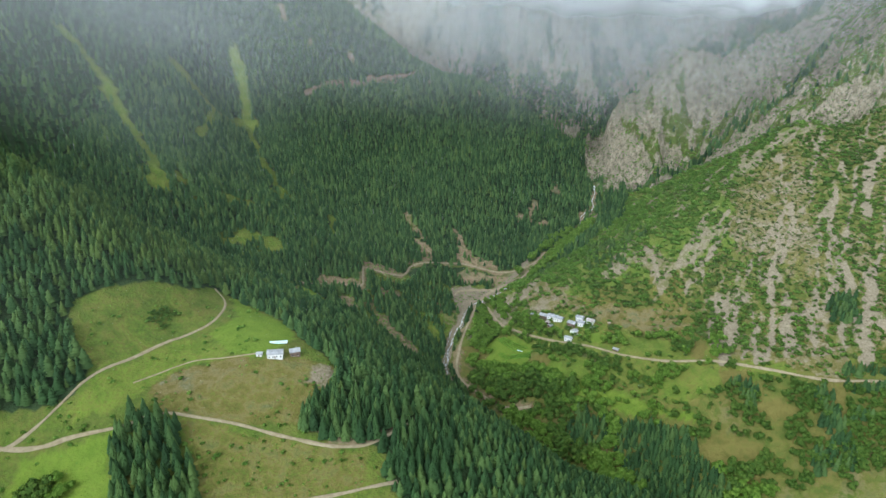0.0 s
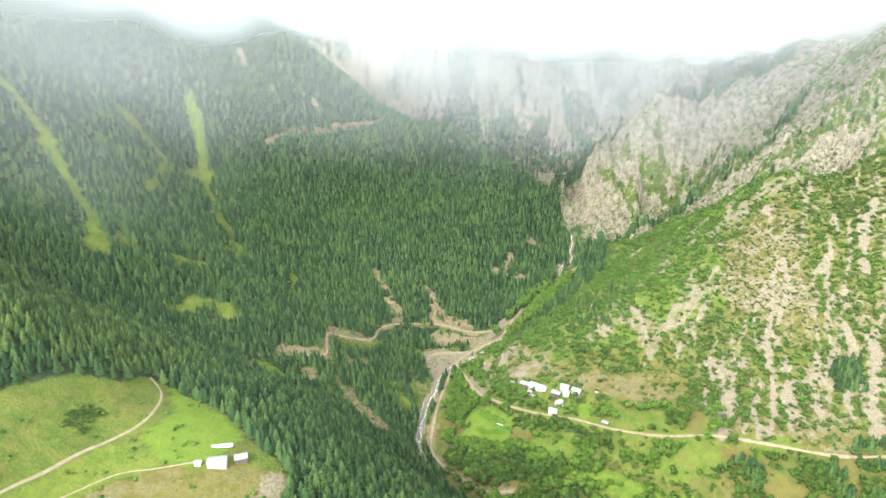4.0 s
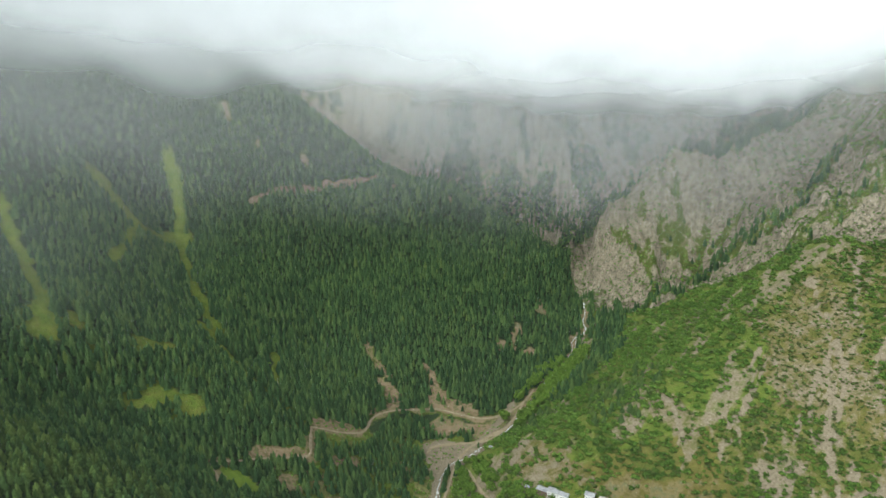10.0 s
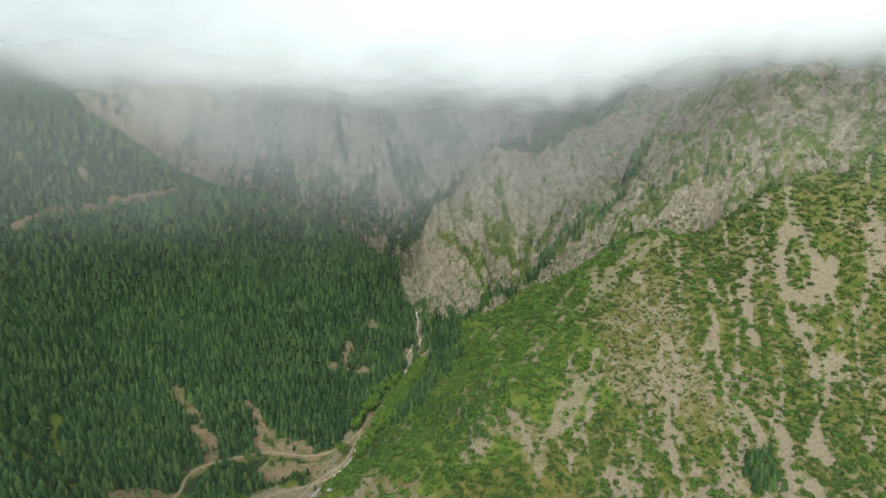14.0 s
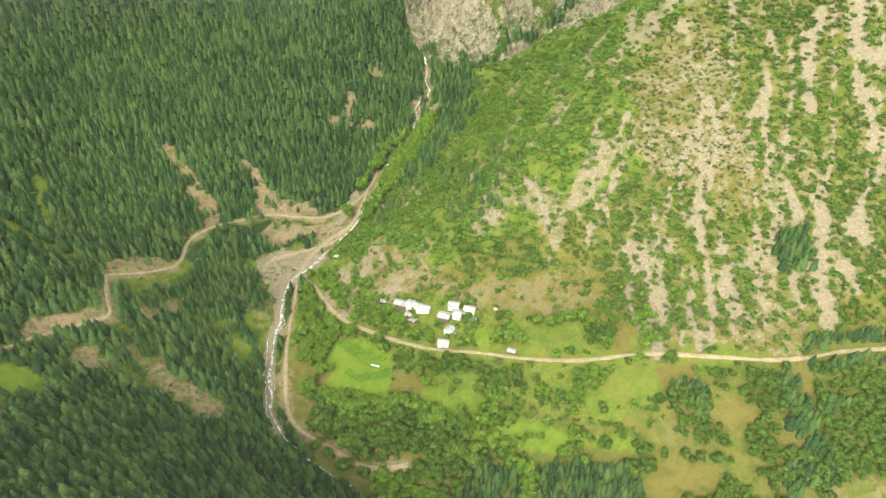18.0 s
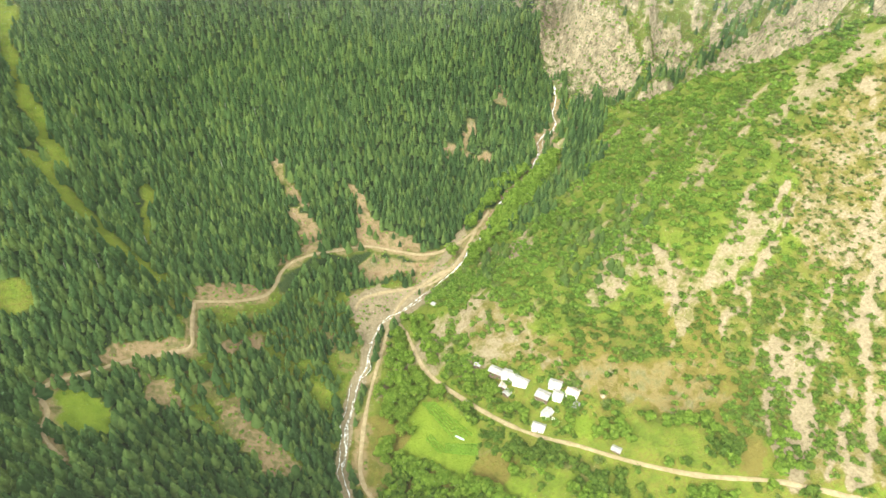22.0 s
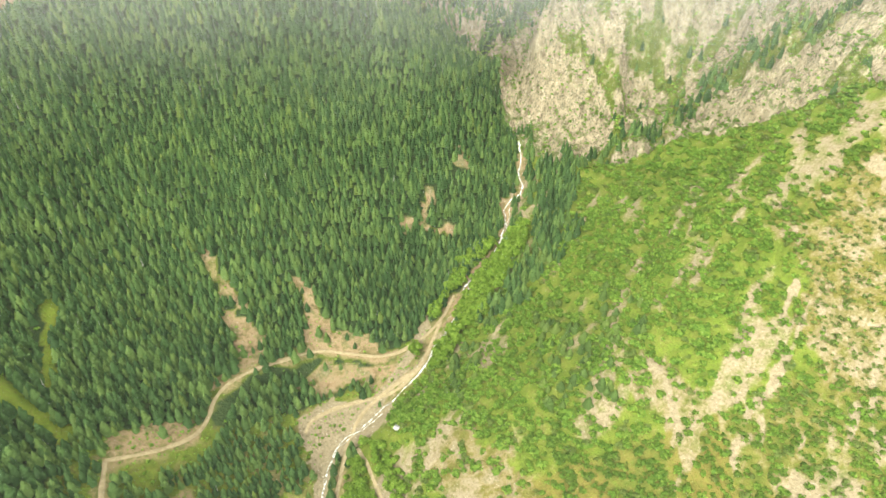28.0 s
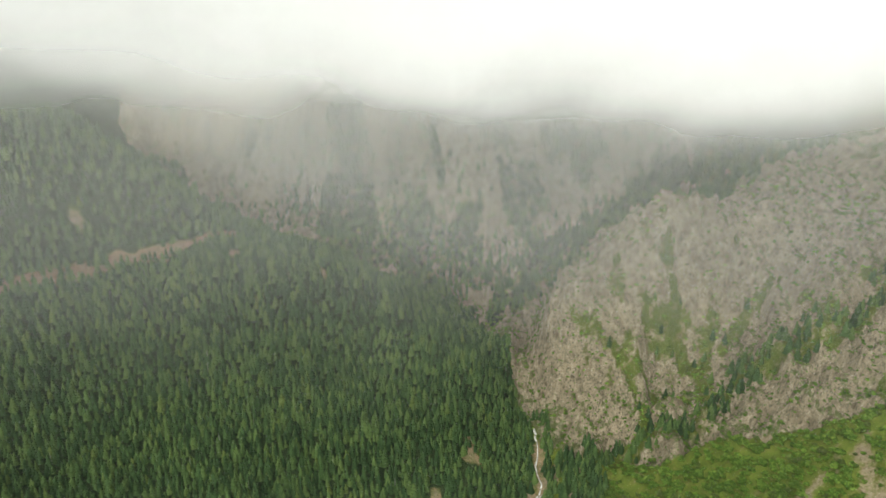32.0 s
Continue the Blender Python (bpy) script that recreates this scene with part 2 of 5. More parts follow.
STRIPS = [([(-537, 1182), (-512, 1171), (-488, 1156), (-463, 1134), (-433, 1096), (-385, 1041), (-341, 972), (-328, 945)], 11), ([(-333, 1449), (-322, 1436), (-313, 1408), (-302, 1367), (-285, 1309), (-250, 1222), (-215, 1157), (-183, 1105)], 12),
          ([(-398, 1316), (-368, 1288), (-331, 1266), (-312, 1290), (-300, 1340)], 30), ([(-331, 1262), (-326, 1212), (-324, 1136)], 10), ([(-204, 1101), (-159, 1046), (-114, 998), (-74, 966)], 12), ([(-109, 1106), (-105, 1062), (-94, 1015)], 7)]
CUTTING = [(-188, 1408), (-132, 1436), (-69, 1480), (-17, 1499), (19, 1520), (57, 1548)]
CLEARINGS = [(-241, 970, 11), (-216, 1005, 12), (-182, 895, 13), (-238, 989, 16), (-205, 920, 20), (-169, 913, 18), (-323, 931, 22), (77, 934, 18), (-276, 935, 9), (-300, 960, 14), (-225, 900, 12), (60, 900, 14)]
BARE_SPOTS = [(311, 1311, 14), (262, 1268, 11), (250, 1250, 8), (228, 1232, 11), (276, 1231, 10), (15, 1182, 8)]
EROSION = [([(112, 1050), (150, 1062), (198, 1062)], 7), ([(230, 1236), (262, 1228), (290, 1232)], 5), ([(-18, 907), (7, 932)], 6), ([(30, 1150), (46, 1128)], 6)]
GRAVEL = [(84, 1012), (120, 1040), (163, 1028), (175, 1010), (156, 996), (124, 984), (100, 960), (94, 975)]
FARM_MEADOW = [(-226, 460), (-219, 482), (-240, 506), (-247, 527), (-229, 545), (-207, 565), (-196, 576), (-173, 587), (-159, 615), (-137, 616), (-102, 596), (-81, 575), (-63, 547), (-28, 518), (-29, 494), (-47, 475), (-52, 456),
               (-30, 447), (3, 449), (18, 440), (14, 426), (30, 412), (60, 360), (0, 300), (-200, 300), (-330, 400), (-290, 440)]
SLOPE_BROWN = [(-98, 508), (-55, 518), (-28, 518), (-40, 488), (-50, 457), (-97, 455), (-154, 455), (-165, 464), (-125, 482)]
LOWER_BROWN = [(-140, 452), (-57, 446), (1, 442), (3, 418), (-30, 406), (-20, 380), (-111, 380), (-127, 424)]
MEADOW_PARTS = [([(-140, 615), (-79, 573), (-71, 542), (-84, 512), (-115, 516), (-143, 544), (-126, 572)], 0.85, 0.3, 0.0, 0.0), ([(-166, 533), (-142, 539), (-115, 516), (-154, 503), (-167, 487), (-173, 474), (-184, 456), (-218, 444), (-223, 450), (-213, 478), (-185, 508)], 0.58, 0.6, 0.0, 0.0),
                ([(-115, 512), (-96, 511), (-96, 497), (-125, 482), (-140, 474), (-163, 467), (-173, 474), (-154, 501)], 0.05, 0.95, 0.4, 0.3), (SLOPE_BROWN, 0.2, 0.8, 0.34, 0.2), ([(-43, 518), (-28, 514), (-34, 490), (-49, 496)], 0.2, 0.7, 0.2, 0.62),
                (LOWER_BROWN, 0.28, 0.72, 0.3, 0.15), ([(-47, 454), (1, 454), (29, 474), (37, 494), (32, 473), (4, 447), (-21, 445)], 0.1, 0.8, 0.6, 0.35)]
LOW_PASTURE = [(-251, 409), (-248, 423), (-214, 432), (-184, 440), (-183, 417), (-169, 398), (-170, 340), (-250, 340)]
LOW_PINES = [(267, 672), (285, 691), (320, 676), (349, 664), (358, 641), (374, 616), (383, 597), (330, 590), (292, 613), (276, 640)]
RIVER_PINES = [(216, 697), (231, 708), (259, 696), (264, 678), (248, 670), (220, 680)]
SHADY_BELT = [(106, 838), (165, 777), (218, 732), (261, 700), (248, 675), (215, 685), (169, 736), (100, 816)]
HEDGES = [([(262, 765), (300, 735), (345, 700)], 5), ([(206, 800), (222, 784)], 4), ([(190, 765), (215, 742), (250, 718)], 4)]
GREEN_GROVE = [(371, 695), (397, 698), (426, 675), (420, 653), (385, 656), (359, 665)]
TREE_CLUMP = [(-165, 385), (-184, 410), (-184, 426), (-178, 447), (-165, 458), (-147, 447), (-135, 440), (-124, 420), (-110, 385)]
LOW_CLUMP = [(-240, 397), (-236, 407), (-215, 413), (-201, 405), (-203, 395)]
WEST_FIELD = [(-127, 832), (-107, 842), (-80, 822), (-80, 801), (-97, 793), (-115, 793)]
FIELDS = [([(146, 883), (172, 870), (193, 830), (187, 807), (173, 792), (154, 809), (112, 843), (129, 862)], 0.95, 0.0), ([(188, 806), (202, 804), (217, 787), (201, 773), (176, 784)], 0.15, 0.85), ([(205, 777), (217, 777), (227, 753), (217, 743), (197, 760)], 0.6, 0.2),
          ([(246, 774), (259, 768), (245, 732), (226, 741), (225, 754)], 0.5, 0.2), ([(337, 724), (363, 711), (359, 692), (335, 706)], 0.5, 0.3), ([(311, 797), (333, 798), (366, 778), (353, 755), (304, 780)], 0.42, 0.3), ([(265, 810), (285, 805), (277, 790), (261, 797)], 0.8, 0.0),
          ([(278, 728), (306, 707), (328, 690), (260, 711)], 0.5, 0.35), ([(237, 731), (266, 716), (266, 709), (229, 719)], 0.3, 0.7), (WEST_FIELD, 0.85, 0.1)]
FALLOW = [([(389, 767), (403, 756), (389, 733), (378, 740)], 0.0, 0.9), ([(401, 713), (436, 704), (431, 688), (399, 697)], 0.0, 0.9), ([(433, 671), (458, 666), (471, 655), (458, 646), (426, 657)], 0.0, 0.85), ([(508, 672), (530, 668), (515, 640), (499, 645)], 0.0, 0.95), ([(107, 841), (129, 862), (138, 852), (124, 837)], 0.1, 0.8),
          ([(355, 650), (387, 652), (428, 631), (413, 619), (374, 619)], 0.1, 0.8), ([(461, 634), (493, 644), (522, 629), (503, 612), (489, 617)], 0.0, 0.7), ([(400, 613), (424, 607), (417, 595), (396, 602)], 0.0, 0.8), ([(39, 926), (71, 947), (78, 914), (66, 898), (43, 909)], 0.5, 0.4)]
TERRACE_STRIPS = [([(219, 743), (247, 723), (303, 694)], 5), ([(261, 725), (313, 699), (361, 673)], 4)]
CLIFF_LAND = [(392, 1395), (400, 1320), (420, 1275), (440, 1240), (462, 1216), (492, 1200), (522, 1188), (540, 1166), (556, 1143), (570, 1123), (586, 1109), (602, 1094), (625, 1078), (645, 1045), (665, 1010), (690, 985), (735, 950), (800, 900), (1100, 880), (1300, 2300), (-260, 2300), (-120, 1900), (60, 1760), (250, 1640), (372, 1580), (400, 1480)]
BACK_LAND = [(-400, 2300), (-150, 1900), (60, 1730), (200, 1650), (330, 1600), (420, 1580), (520, 1600), (760, 1620), (1300, 1700), (1300, 2700), (-400, 2700)]
DRY_TOP = [(600, 1010), (596, 949), (580, 894), (566, 847), (566, 805), (541, 792), (516, 816), (505, 850), (480, 870), (478, 915), (515, 961), (565, 1000)]
DRY_FOOT = [(267, 856), (328, 843), (363, 845), (384, 843), (401, 798), (383, 792), (345, 802), (282, 822)]
VILLAGE_BANK = [(187, 940), (224, 948), (238, 920), (268, 892), (280, 856), (250, 853), (211, 891)]
ORANGE_BANK = [(369, 949), (382, 929), (385, 900), (394, 886), (388, 865), (370, 850), (362, 883), (351, 907)]
LOW_STONES = [[(520, 779), (544, 778), (541, 743), (542, 726), (502, 720), (487, 736)], [(425, 726), (441, 746), (482, 728), (529, 721), (550, 705), (531, 675)]]
BROADLEAF_BELT = [(128, 839), (150, 812), (172, 796), (190, 775), (222, 735), (250, 733), (280, 690), (350, 668), (400, 640), (430, 590), (380, 570), (270, 622), (200, 668), (148, 720), (110, 775), (100, 800)]
RIVERSIDE = [(118, 1000), (150, 985), (168, 950), (170, 905), (148, 880), (125, 842), (103, 820), (108, 860), (112, 900), (125, 950)]
GORGE_GREEN = [(226, 1078), (258, 1078), (300, 1112), (348, 1168), (372, 1215), (340, 1205), (285, 1150), (250, 1110)]
GORGE_DARK = [(268, 1075), (322, 1078), (385, 1150), (430, 1235), (455, 1255), (430, 1290), (400, 1300), (372, 1240), (350, 1165), (304, 1108)]
VILLAGE_TREES = [(150, 900), (185, 895), (215, 868), (212, 845), (235, 818), (228, 806), (205, 830), (170, 870)]
EAST_GROVES = [(395, 700), (440, 690), (500, 672), (560, 655), (640, 620), (680, 560), (560, 560), (460, 580), (400, 600), (360, 650), (372, 680)]
FLANK_PINES = [[(370, 1030), (390, 990), (375, 936), (344, 956)], [(316, 1040), (349, 958), (336, 908), (284, 928)], [(368, 1136), (294, 1055), (270, 1080), (330, 1180)], [(240, 1060), (270, 1050), (259, 985), (213, 967)]]
PINE_GROVE = [(552, 770), (585, 765), (576, 730), (545, 745)]
DARK_GROVE = [(362, 772), (387, 764), (377, 745), (356, 755)]
OPEN_WOOD = [(-80, 960), (60, 1010), (230, 1095), (200, 1040), (110, 1000), (80, 860), (30, 800), (-60, 850)]
SPUR_WOOD = [(-430, 560), (-250, 560), (-160, 615), (-110, 680), (-150, 725), (-300, 745), (-430, 760)]
DENSE_WOOD = [[(-49, 938), (-22, 931), (23, 913), (67, 880), (76, 856), (11, 834), (-11, 869), (-34, 895)], [(15, 988), (52, 1032), (87, 1001), (92, 978), (84, 929), (64, 915), (36, 934), (-6, 929)], [(-106, 780), (-83, 815), (-51, 823), (-7, 793), (26, 787), (68, 794), (101, 771), (-83, 708)]]
LEFT_BANK = [(p[0], p[1]) for p in RIVER] + [(900, -600), (-1500, -600), (-1500, 2700), (900, 2700)]


WASTE = [([(85, 1013), (111, 1031), (158, 1037), (175, 1050), (218, 1107), (231, 1124), (231, 1106), (183, 1044), (154, 1021), (125, 996), (108, 982), (93, 991)], 0.5, 0.75), ([(24, 1128), (41, 1125), (61, 1102), (69, 1076), (36, 1047), (21, 1029), (16, 1037), (42, 1066)], 0.72, 0.28),
         ([(6, 1181), (22, 1180), (36, 1143), (24, 1136)], 0.55, 0.3), ([(92, 1157), (105, 1154), (120, 1125), (130, 1104), (171, 1091), (195, 1082), (178, 1072), (139, 1078), (116, 1082), (99, 1093), (108, 1118)], 0.75, 0.28)]
RAW_BANKS = [([(-51, 969), (-20, 992), (8, 992), (17, 1002), (9, 977), (-44, 950)], 0.72, 0.25), ([(-103, 887), (-80, 895), (-57, 902), (-42, 895), (-64, 885), (-78, 879), (-104, 870)], 0.7, 0.25), ([(84, 1043), (116, 1075), (170, 1065), (205, 1062), (167, 1037), (144, 1055), (116, 1039)], 0.6, 0.35),
             ([(-22, 858), (-6, 870), (31, 823), (39, 810), (19, 797), (-10, 833)], 0.7, 0.25), ([(-81, 873), (-49, 866), (-50, 839), (-70, 841)], 0.65, 0.25)]
CLEFTS = [([(455, 1400), (500, 1340), (540, 1290), (560, 1250)], 7), ([(529, 1360), (548, 1347), (566, 1337), (577, 1313)], 12), ([(608, 1337), (588, 1322), (569, 1277), (552, 1245)], 13), ([(504, 1347), (502, 1329), (499, 1298), (492, 1264)], 7),
          ([(510, 1403), (505, 1373)], 8), ([(676, 1314), (649, 1319), (625, 1319), (601, 1308)], 8), ([(656, 1264), (654, 1219)], 8), ([(605, 1255), (619, 1216)], 6), ([(561, 1374), (567, 1357), (575, 1346)], 7)]
BACK_GULLIES = [([(242, 1779), (252, 1754)], 20), ([(330, 1737), (320, 1709), (322, 1670)], 16), ([(411, 1716), (403, 1681)], 18), ([(525, 1677), (481, 1628), (412, 1576)], 24), ([(300, 1674), (331, 1645), (374, 1598)], 22), ([(742, 1684), (635, 1661), (556, 1656)], 30), ([(190, 1830), (180, 1790)], 16), ([(470, 1760), (480, 1710)], 14), ([(360, 1790), (370, 1750)], 12)]
DARK_SLOPE = [(590, 1415), (690, 1440), (783, 1480), (880, 1440), (960, 1330), (1100, 1300), (1100, 1720), (860, 1690), (720, 1670), (620, 1560)]
SHELVES = [(-276, 1538, 11), (-248, 1507, 14), (-185, 1480, 9), (-103, 1496, 10), (124, 1458, 9), (165, 1462, 8), (90, 1440, 6), (60, 1500, 10)]


def channel(x, y):
    """Where stones run down the sunny hillside: 1 in the narrow winding runs."""
    warp = fbm(x, y, 45, 3) * 16
    u, v = 0.9 * x - 0.44 * y + warp, 0.44 * x + 0.9 * y
    k = np.abs(2 * value_noise(u / 17, v / 110) - 1) + 0.35 * np.abs(fbm(x, y, 14, 2))
    return 1 - step(0.08, 0.25, k)


def greened(x, y):
    """Plants that hold in the clefts of the rock."""
    g = np.zeros(np.shape(x))
    rag = fbm(x, y, 16, 3) * 9
    for line, w in CLEFTS + BACK_GULLIES:
        g = np.maximum(g, 1 - step(w * 0.5, w * 1.1, away(line, x, y) + rag * (w / 10)))
    g = np.maximum(g, 1 - step(6, 18, away(RAVINE, x, y) + rag))
    u, v = x * 0.96 - y * 0.28 + fbm(x, y, 60, 3) * 30, x * 0.28 + y * 0.96
    back = inside(BACK_LAND, x, y)
    run = np.where(back, fbm(u, v * 0.8, 60, 5), fbm(u, v * 0.8, 24, 5))
    g = np.maximum(g, step(np.where(back, -0.08, 0.05), np.where(back, 0.3, 0.4), run) * np.where(back, 0.85, 0.6))
    shoulder = (x > 610) & (y < 1120) | (x > 690) & (y < 1230)
    g = np.where(shoulder, np.maximum(g, 0.9 * step(-0.2, 0.12, run)), g)
    return np.where(inside(DARK_SLOPE, x, y), np.maximum(g, step(-0.25, 0.0, run)), g)


def rocky(x, y):
    edge = fbm(x, y, 60) * np.where(y > 1400, 22, 10)
    near = inside(CLIFF_LAND, x + edge, y + 0.6 * edge)
    return near.astype(float)


def rib(x, y):
    """Buttresses and clefts of the rock, running down the faces, in metres."""
    u, v = x * 0.96 - y * 0.28, x * 0.28 + y * 0.96
    warp = fbm(x, y, 50, 2) * 14
    return (ridged((u + warp) / 40, v / 120) - 0.6) * 22 + (ridged((u - warp) / 17, v / 45) - 0.5) * 13 + fbm(x, y, 9, 2) * 8


def height(x, y):
    """The ground with its relief: rounded lumps, and ribs and clefts in the rock."""
    x, y = np.asarray(x, float), np.asarray(y, float)
    rock = rocky(x, y)
    ribs = rib(x, y)
    woods = np.where(inside(LEFT_BANK, x, y) & (rock < 0.5), 1.0, 0.0)
    soft = fbm(x, y, 70) * 6 + fbm(x + 300, y, 16, 3) * 1.6 + woods * (ridged((x + 0.5 * y) / 90, (y - 0.4 * x) / 260, 2) - 0.4) * 7
    calm = np.ones_like(x)
    for poly in (FARM_MEADOW, *[f[0] for f in FIELDS + FALLOW]):
        calm = np.where(inside(poly, x, y), 0.25, calm)
    for line, _ in ROADS + [(STREAM, 0)]:
        calm = np.minimum(calm, 0.12 + step(6, 45, away(line, x, y)))
    bed = (1 - step(3, 13, away(STREAM, x, y))) * 2.0
    return base_height(x, y) + rock * ribs * calm + (1 - rock) * soft * calm - bed


# ---- materials ----
def principled(name, rough=0.9):
    mat = bpy.data.materials.new(name)
    mat.use_nodes = True
    nt = mat.node_tree
    bsdf = nt.nodes["Principled BSDF"]
    bsdf.inputs["Roughness"].default_value = rough
    bsdf.inputs["Specular IOR Level"].default_value = 0.15
    return mat, nt, bsdf


def node(nt, kind, **values):
    n = nt.nodes.new(kind)
    for key, value in values.items():
        n.inputs[key].default_value = value
    return n


def noise_of(nt, scale, detail=4.0, stretch=None):
    """Noise over world places, in metres."""
    geo = nt.nodes.new("ShaderNodeNewGeometry")
    n = node(nt, "ShaderNodeTexNoise", Scale=scale, Detail=detail, Roughness=0.6)
    if stretch:
        m = nt.nodes.new("ShaderNodeMapping")
        m.inputs["Scale"].default_value = stretch
        nt.links.new(geo.outputs["Position"], m.inputs["Vector"])
        nt.links.new(m.outputs["Vector"], n.inputs["Vector"])
    else:
        nt.links.new(geo.outputs["Position"], n.inputs["Vector"])
    return n.outputs["Fac"]


def ramp(nt, fac, stops):
    r = nt.nodes.new("ShaderNodeValToRGB")
    el = r.color_ramp.elements
    el[0].position, el[0].color = stops[0][0], (*stops[0][1], 1)
    el[1].position, el[1].color = stops[-1][0], (*stops[-1][1], 1)
    for p, c in stops[1:-1]:
        el.new(p).color = (*c, 1)
    nt.links.new(fac, r.inputs["Fac"])
    return r.outputs["Color"]


def mix(nt, fac, a, b):
    m = nt.nodes.new("ShaderNodeMix")
    m.data_type = "RGBA"
    for socket, value in ((m.inputs[0], fac), (m.inputs[6], a), (m.inputs[7], b)):
        if isinstance(value, (int, float)):
            socket.default_value = value
        elif isinstance(value, tuple):
            socket.default_value = (*value, 1)
        else:
            nt.links.new(value, socket)
    return m.outputs[2]


def sums(nt, op, a, b, clamp=False):
    m = nt.nodes.new("ShaderNodeMath")
    m.operation, m.use_clamp = op, clamp
    for socket, value in zip(m.inputs, (a, b)):
        if isinstance(value, (int, float)):
            socket.default_value = value
        else:
            nt.links.new(value, socket)
    return m.outputs[0]


def frayed(nt, mask, grain, width=0.35):
    """A mask whose edge is broken up by noise."""
    moved = sums(nt, "ADD", mask, sums(nt, "MULTIPLY", sums(nt, "SUBTRACT", grain, 0.5), 1.4))
    m = node(nt, "ShaderNodeMapRange", **{"From Min": 0.5 - width / 2, "From Max": 0.5 + width / 2})
    nt.links.new(moved, m.inputs["Value"])
    return m.outputs["Result"]


def bump(nt, bsdf, height_socket, strength, distance):
    b = node(nt, "ShaderNodeBump", Strength=strength, Distance=distance)
    nt.links.new(height_socket, b.inputs["Height"])
    nt.links.new(b.outputs["Normal"], bsdf.inputs["Normal"])


def ground_material():
    mat, nt, bsdf = principled("valley_ground", 0.95)
    fine, mid, wide = noise_of(nt, 0.45, 5), noise_of(nt, 0.09, 5), noise_of(nt, 0.018, 4)
    covers = {}
    for name in ("cover_one", "cover_two"):
        a = nt.nodes.new("ShaderNodeAttribute")
        a.attribute_name = name
        s = nt.nodes.new("ShaderNodeSeparateColor")
        nt.links.new(a.outputs["Color"], s.inputs["Color"])
        covers[name] = s.outputs
    rock_m, bare_m, floor_m = covers["cover_one"]
    lush_m, dry_m, ochre_m = covers["cover_two"]
    grass = ramp(nt, mid, [(0.3, (0.058, 0.086, 0.013)), (0.5, (0.090, 0.114, 0.019)), (0.72, (0.124, 0.128, 0.030))])
    grass = mix(nt, sums(nt, "MULTIPLY", fine, 0.35), grass, (0.050, 0.085, 0.014))
    lush = ramp(nt, mid, [(0.3, (0.096, 0.158, 0.014)), (0.7, (0.148, 0.208, 0.022))])
    dry = ramp(nt, mid, [(0.3, (0.094, 0.083, 0.018)), (0.55, (0.138, 0.117, 0.030)), (0.75, (0.106, 0.108, 0.022))])
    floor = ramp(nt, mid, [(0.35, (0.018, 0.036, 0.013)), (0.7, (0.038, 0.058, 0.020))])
    bare = ramp(nt, fine, [(0.3, (0.150, 0.120, 0.072)), (0.55, (0.215, 0.178, 0.116)), (0.8, (0.270, 0.232, 0.160))])
    ochre = ramp(nt, mid, [(0.3, (0.160, 0.110, 0.060)), (0.5, (0.222, 0.162, 0.096)), (0.62, (0.105, 0.108, 0.036)), (0.75, (0.066, 0.088, 0.026))])
    streak = noise_of(nt, 0.11, 9, (1.0, 1.0, 0.62))
    crack = noise_of(nt, 0.26, 5, (1.0, 1.0, 0.65))
    rock = ramp(nt, streak, [(0.3, (0.132, 0.108, 0.070)), (0.42, (0.210, 0.176, 0.116)), (0.56, (0.280, 0.238, 0.164)), (0.7, (0.350, 0.304, 0.220))])
    rock = mix(nt, ramp(nt, crack, [(0.34, (0.75, 0.75, 0.75)), (0.47, (0.0, 0.0, 0.0))]), rock, (0.100, 0.088, 0.052))
    fleck = noise_of(nt, 0.6, 4, (1.0, 1.0, 0.6))
    rock = mix(nt, ramp(nt, fleck, [(0.38, (0.8, 0.8, 0.8)), (0.46, (0.0, 0.0, 0.0))]), rock, (0.075, 0.072, 0.045))
    geo = nt.nodes.new("ShaderNodeNewGeometry")
    sep = nt.nodes.new("ShaderNodeSeparateXYZ")
    nt.links.new(geo.outputs["True Normal"], sep.inputs["Vector"])
    ledge = node(nt, "ShaderNodeMapRange", **{"From Min": 0.66, "From Max": 0.84})
    nt.links.new(sums(nt, "ADD", sep.outputs["Z"], sums(nt, "MULTIPLY", sums(nt, "SUBTRACT", mid, 0.5), 0.55)), ledge.inputs["Value"])
    rock = mix(nt, sums(nt, "MULTIPLY", ledge.outputs["Result"], 0.8), rock, (0.078, 0.108, 0.030))
    col = mix(nt, frayed(nt, dry_m, mid, 0.5), grass, dry)
    col = mix(nt, frayed(nt, lush_m, fine, 0.6), col, lush)
    col = mix(nt, sums(nt, "MULTIPLY", wide, 0.25), col, (0.088, 0.084, 0.022))
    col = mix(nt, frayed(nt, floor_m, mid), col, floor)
    col = mix(nt, frayed(nt, ochre_m, mid), col, ochre)
    col = mix(nt, frayed(nt, rock_m, mid, 0.25), col, rock)
    grit = sums(nt, "ADD", sums(nt, "MULTIPLY", mid, 0.7), sums(nt, "MULTIPLY", fine, 0.3))
    col = mix(nt, frayed(nt, bare_m, grit, 0.3), col, bare)
    nt.links.new(col, bsdf.inputs["Base Color"])
    lumps = sums(nt, "ADD", fine, sums(nt, "MULTIPLY", mid, 2.0))
    bump(nt, bsdf, sums(nt, "ADD", lumps, sums(nt, "MULTIPLY", rock_m, sums(nt, "MULTIPLY", crack, 6.0))), 0.7, 1.5)
    return mat


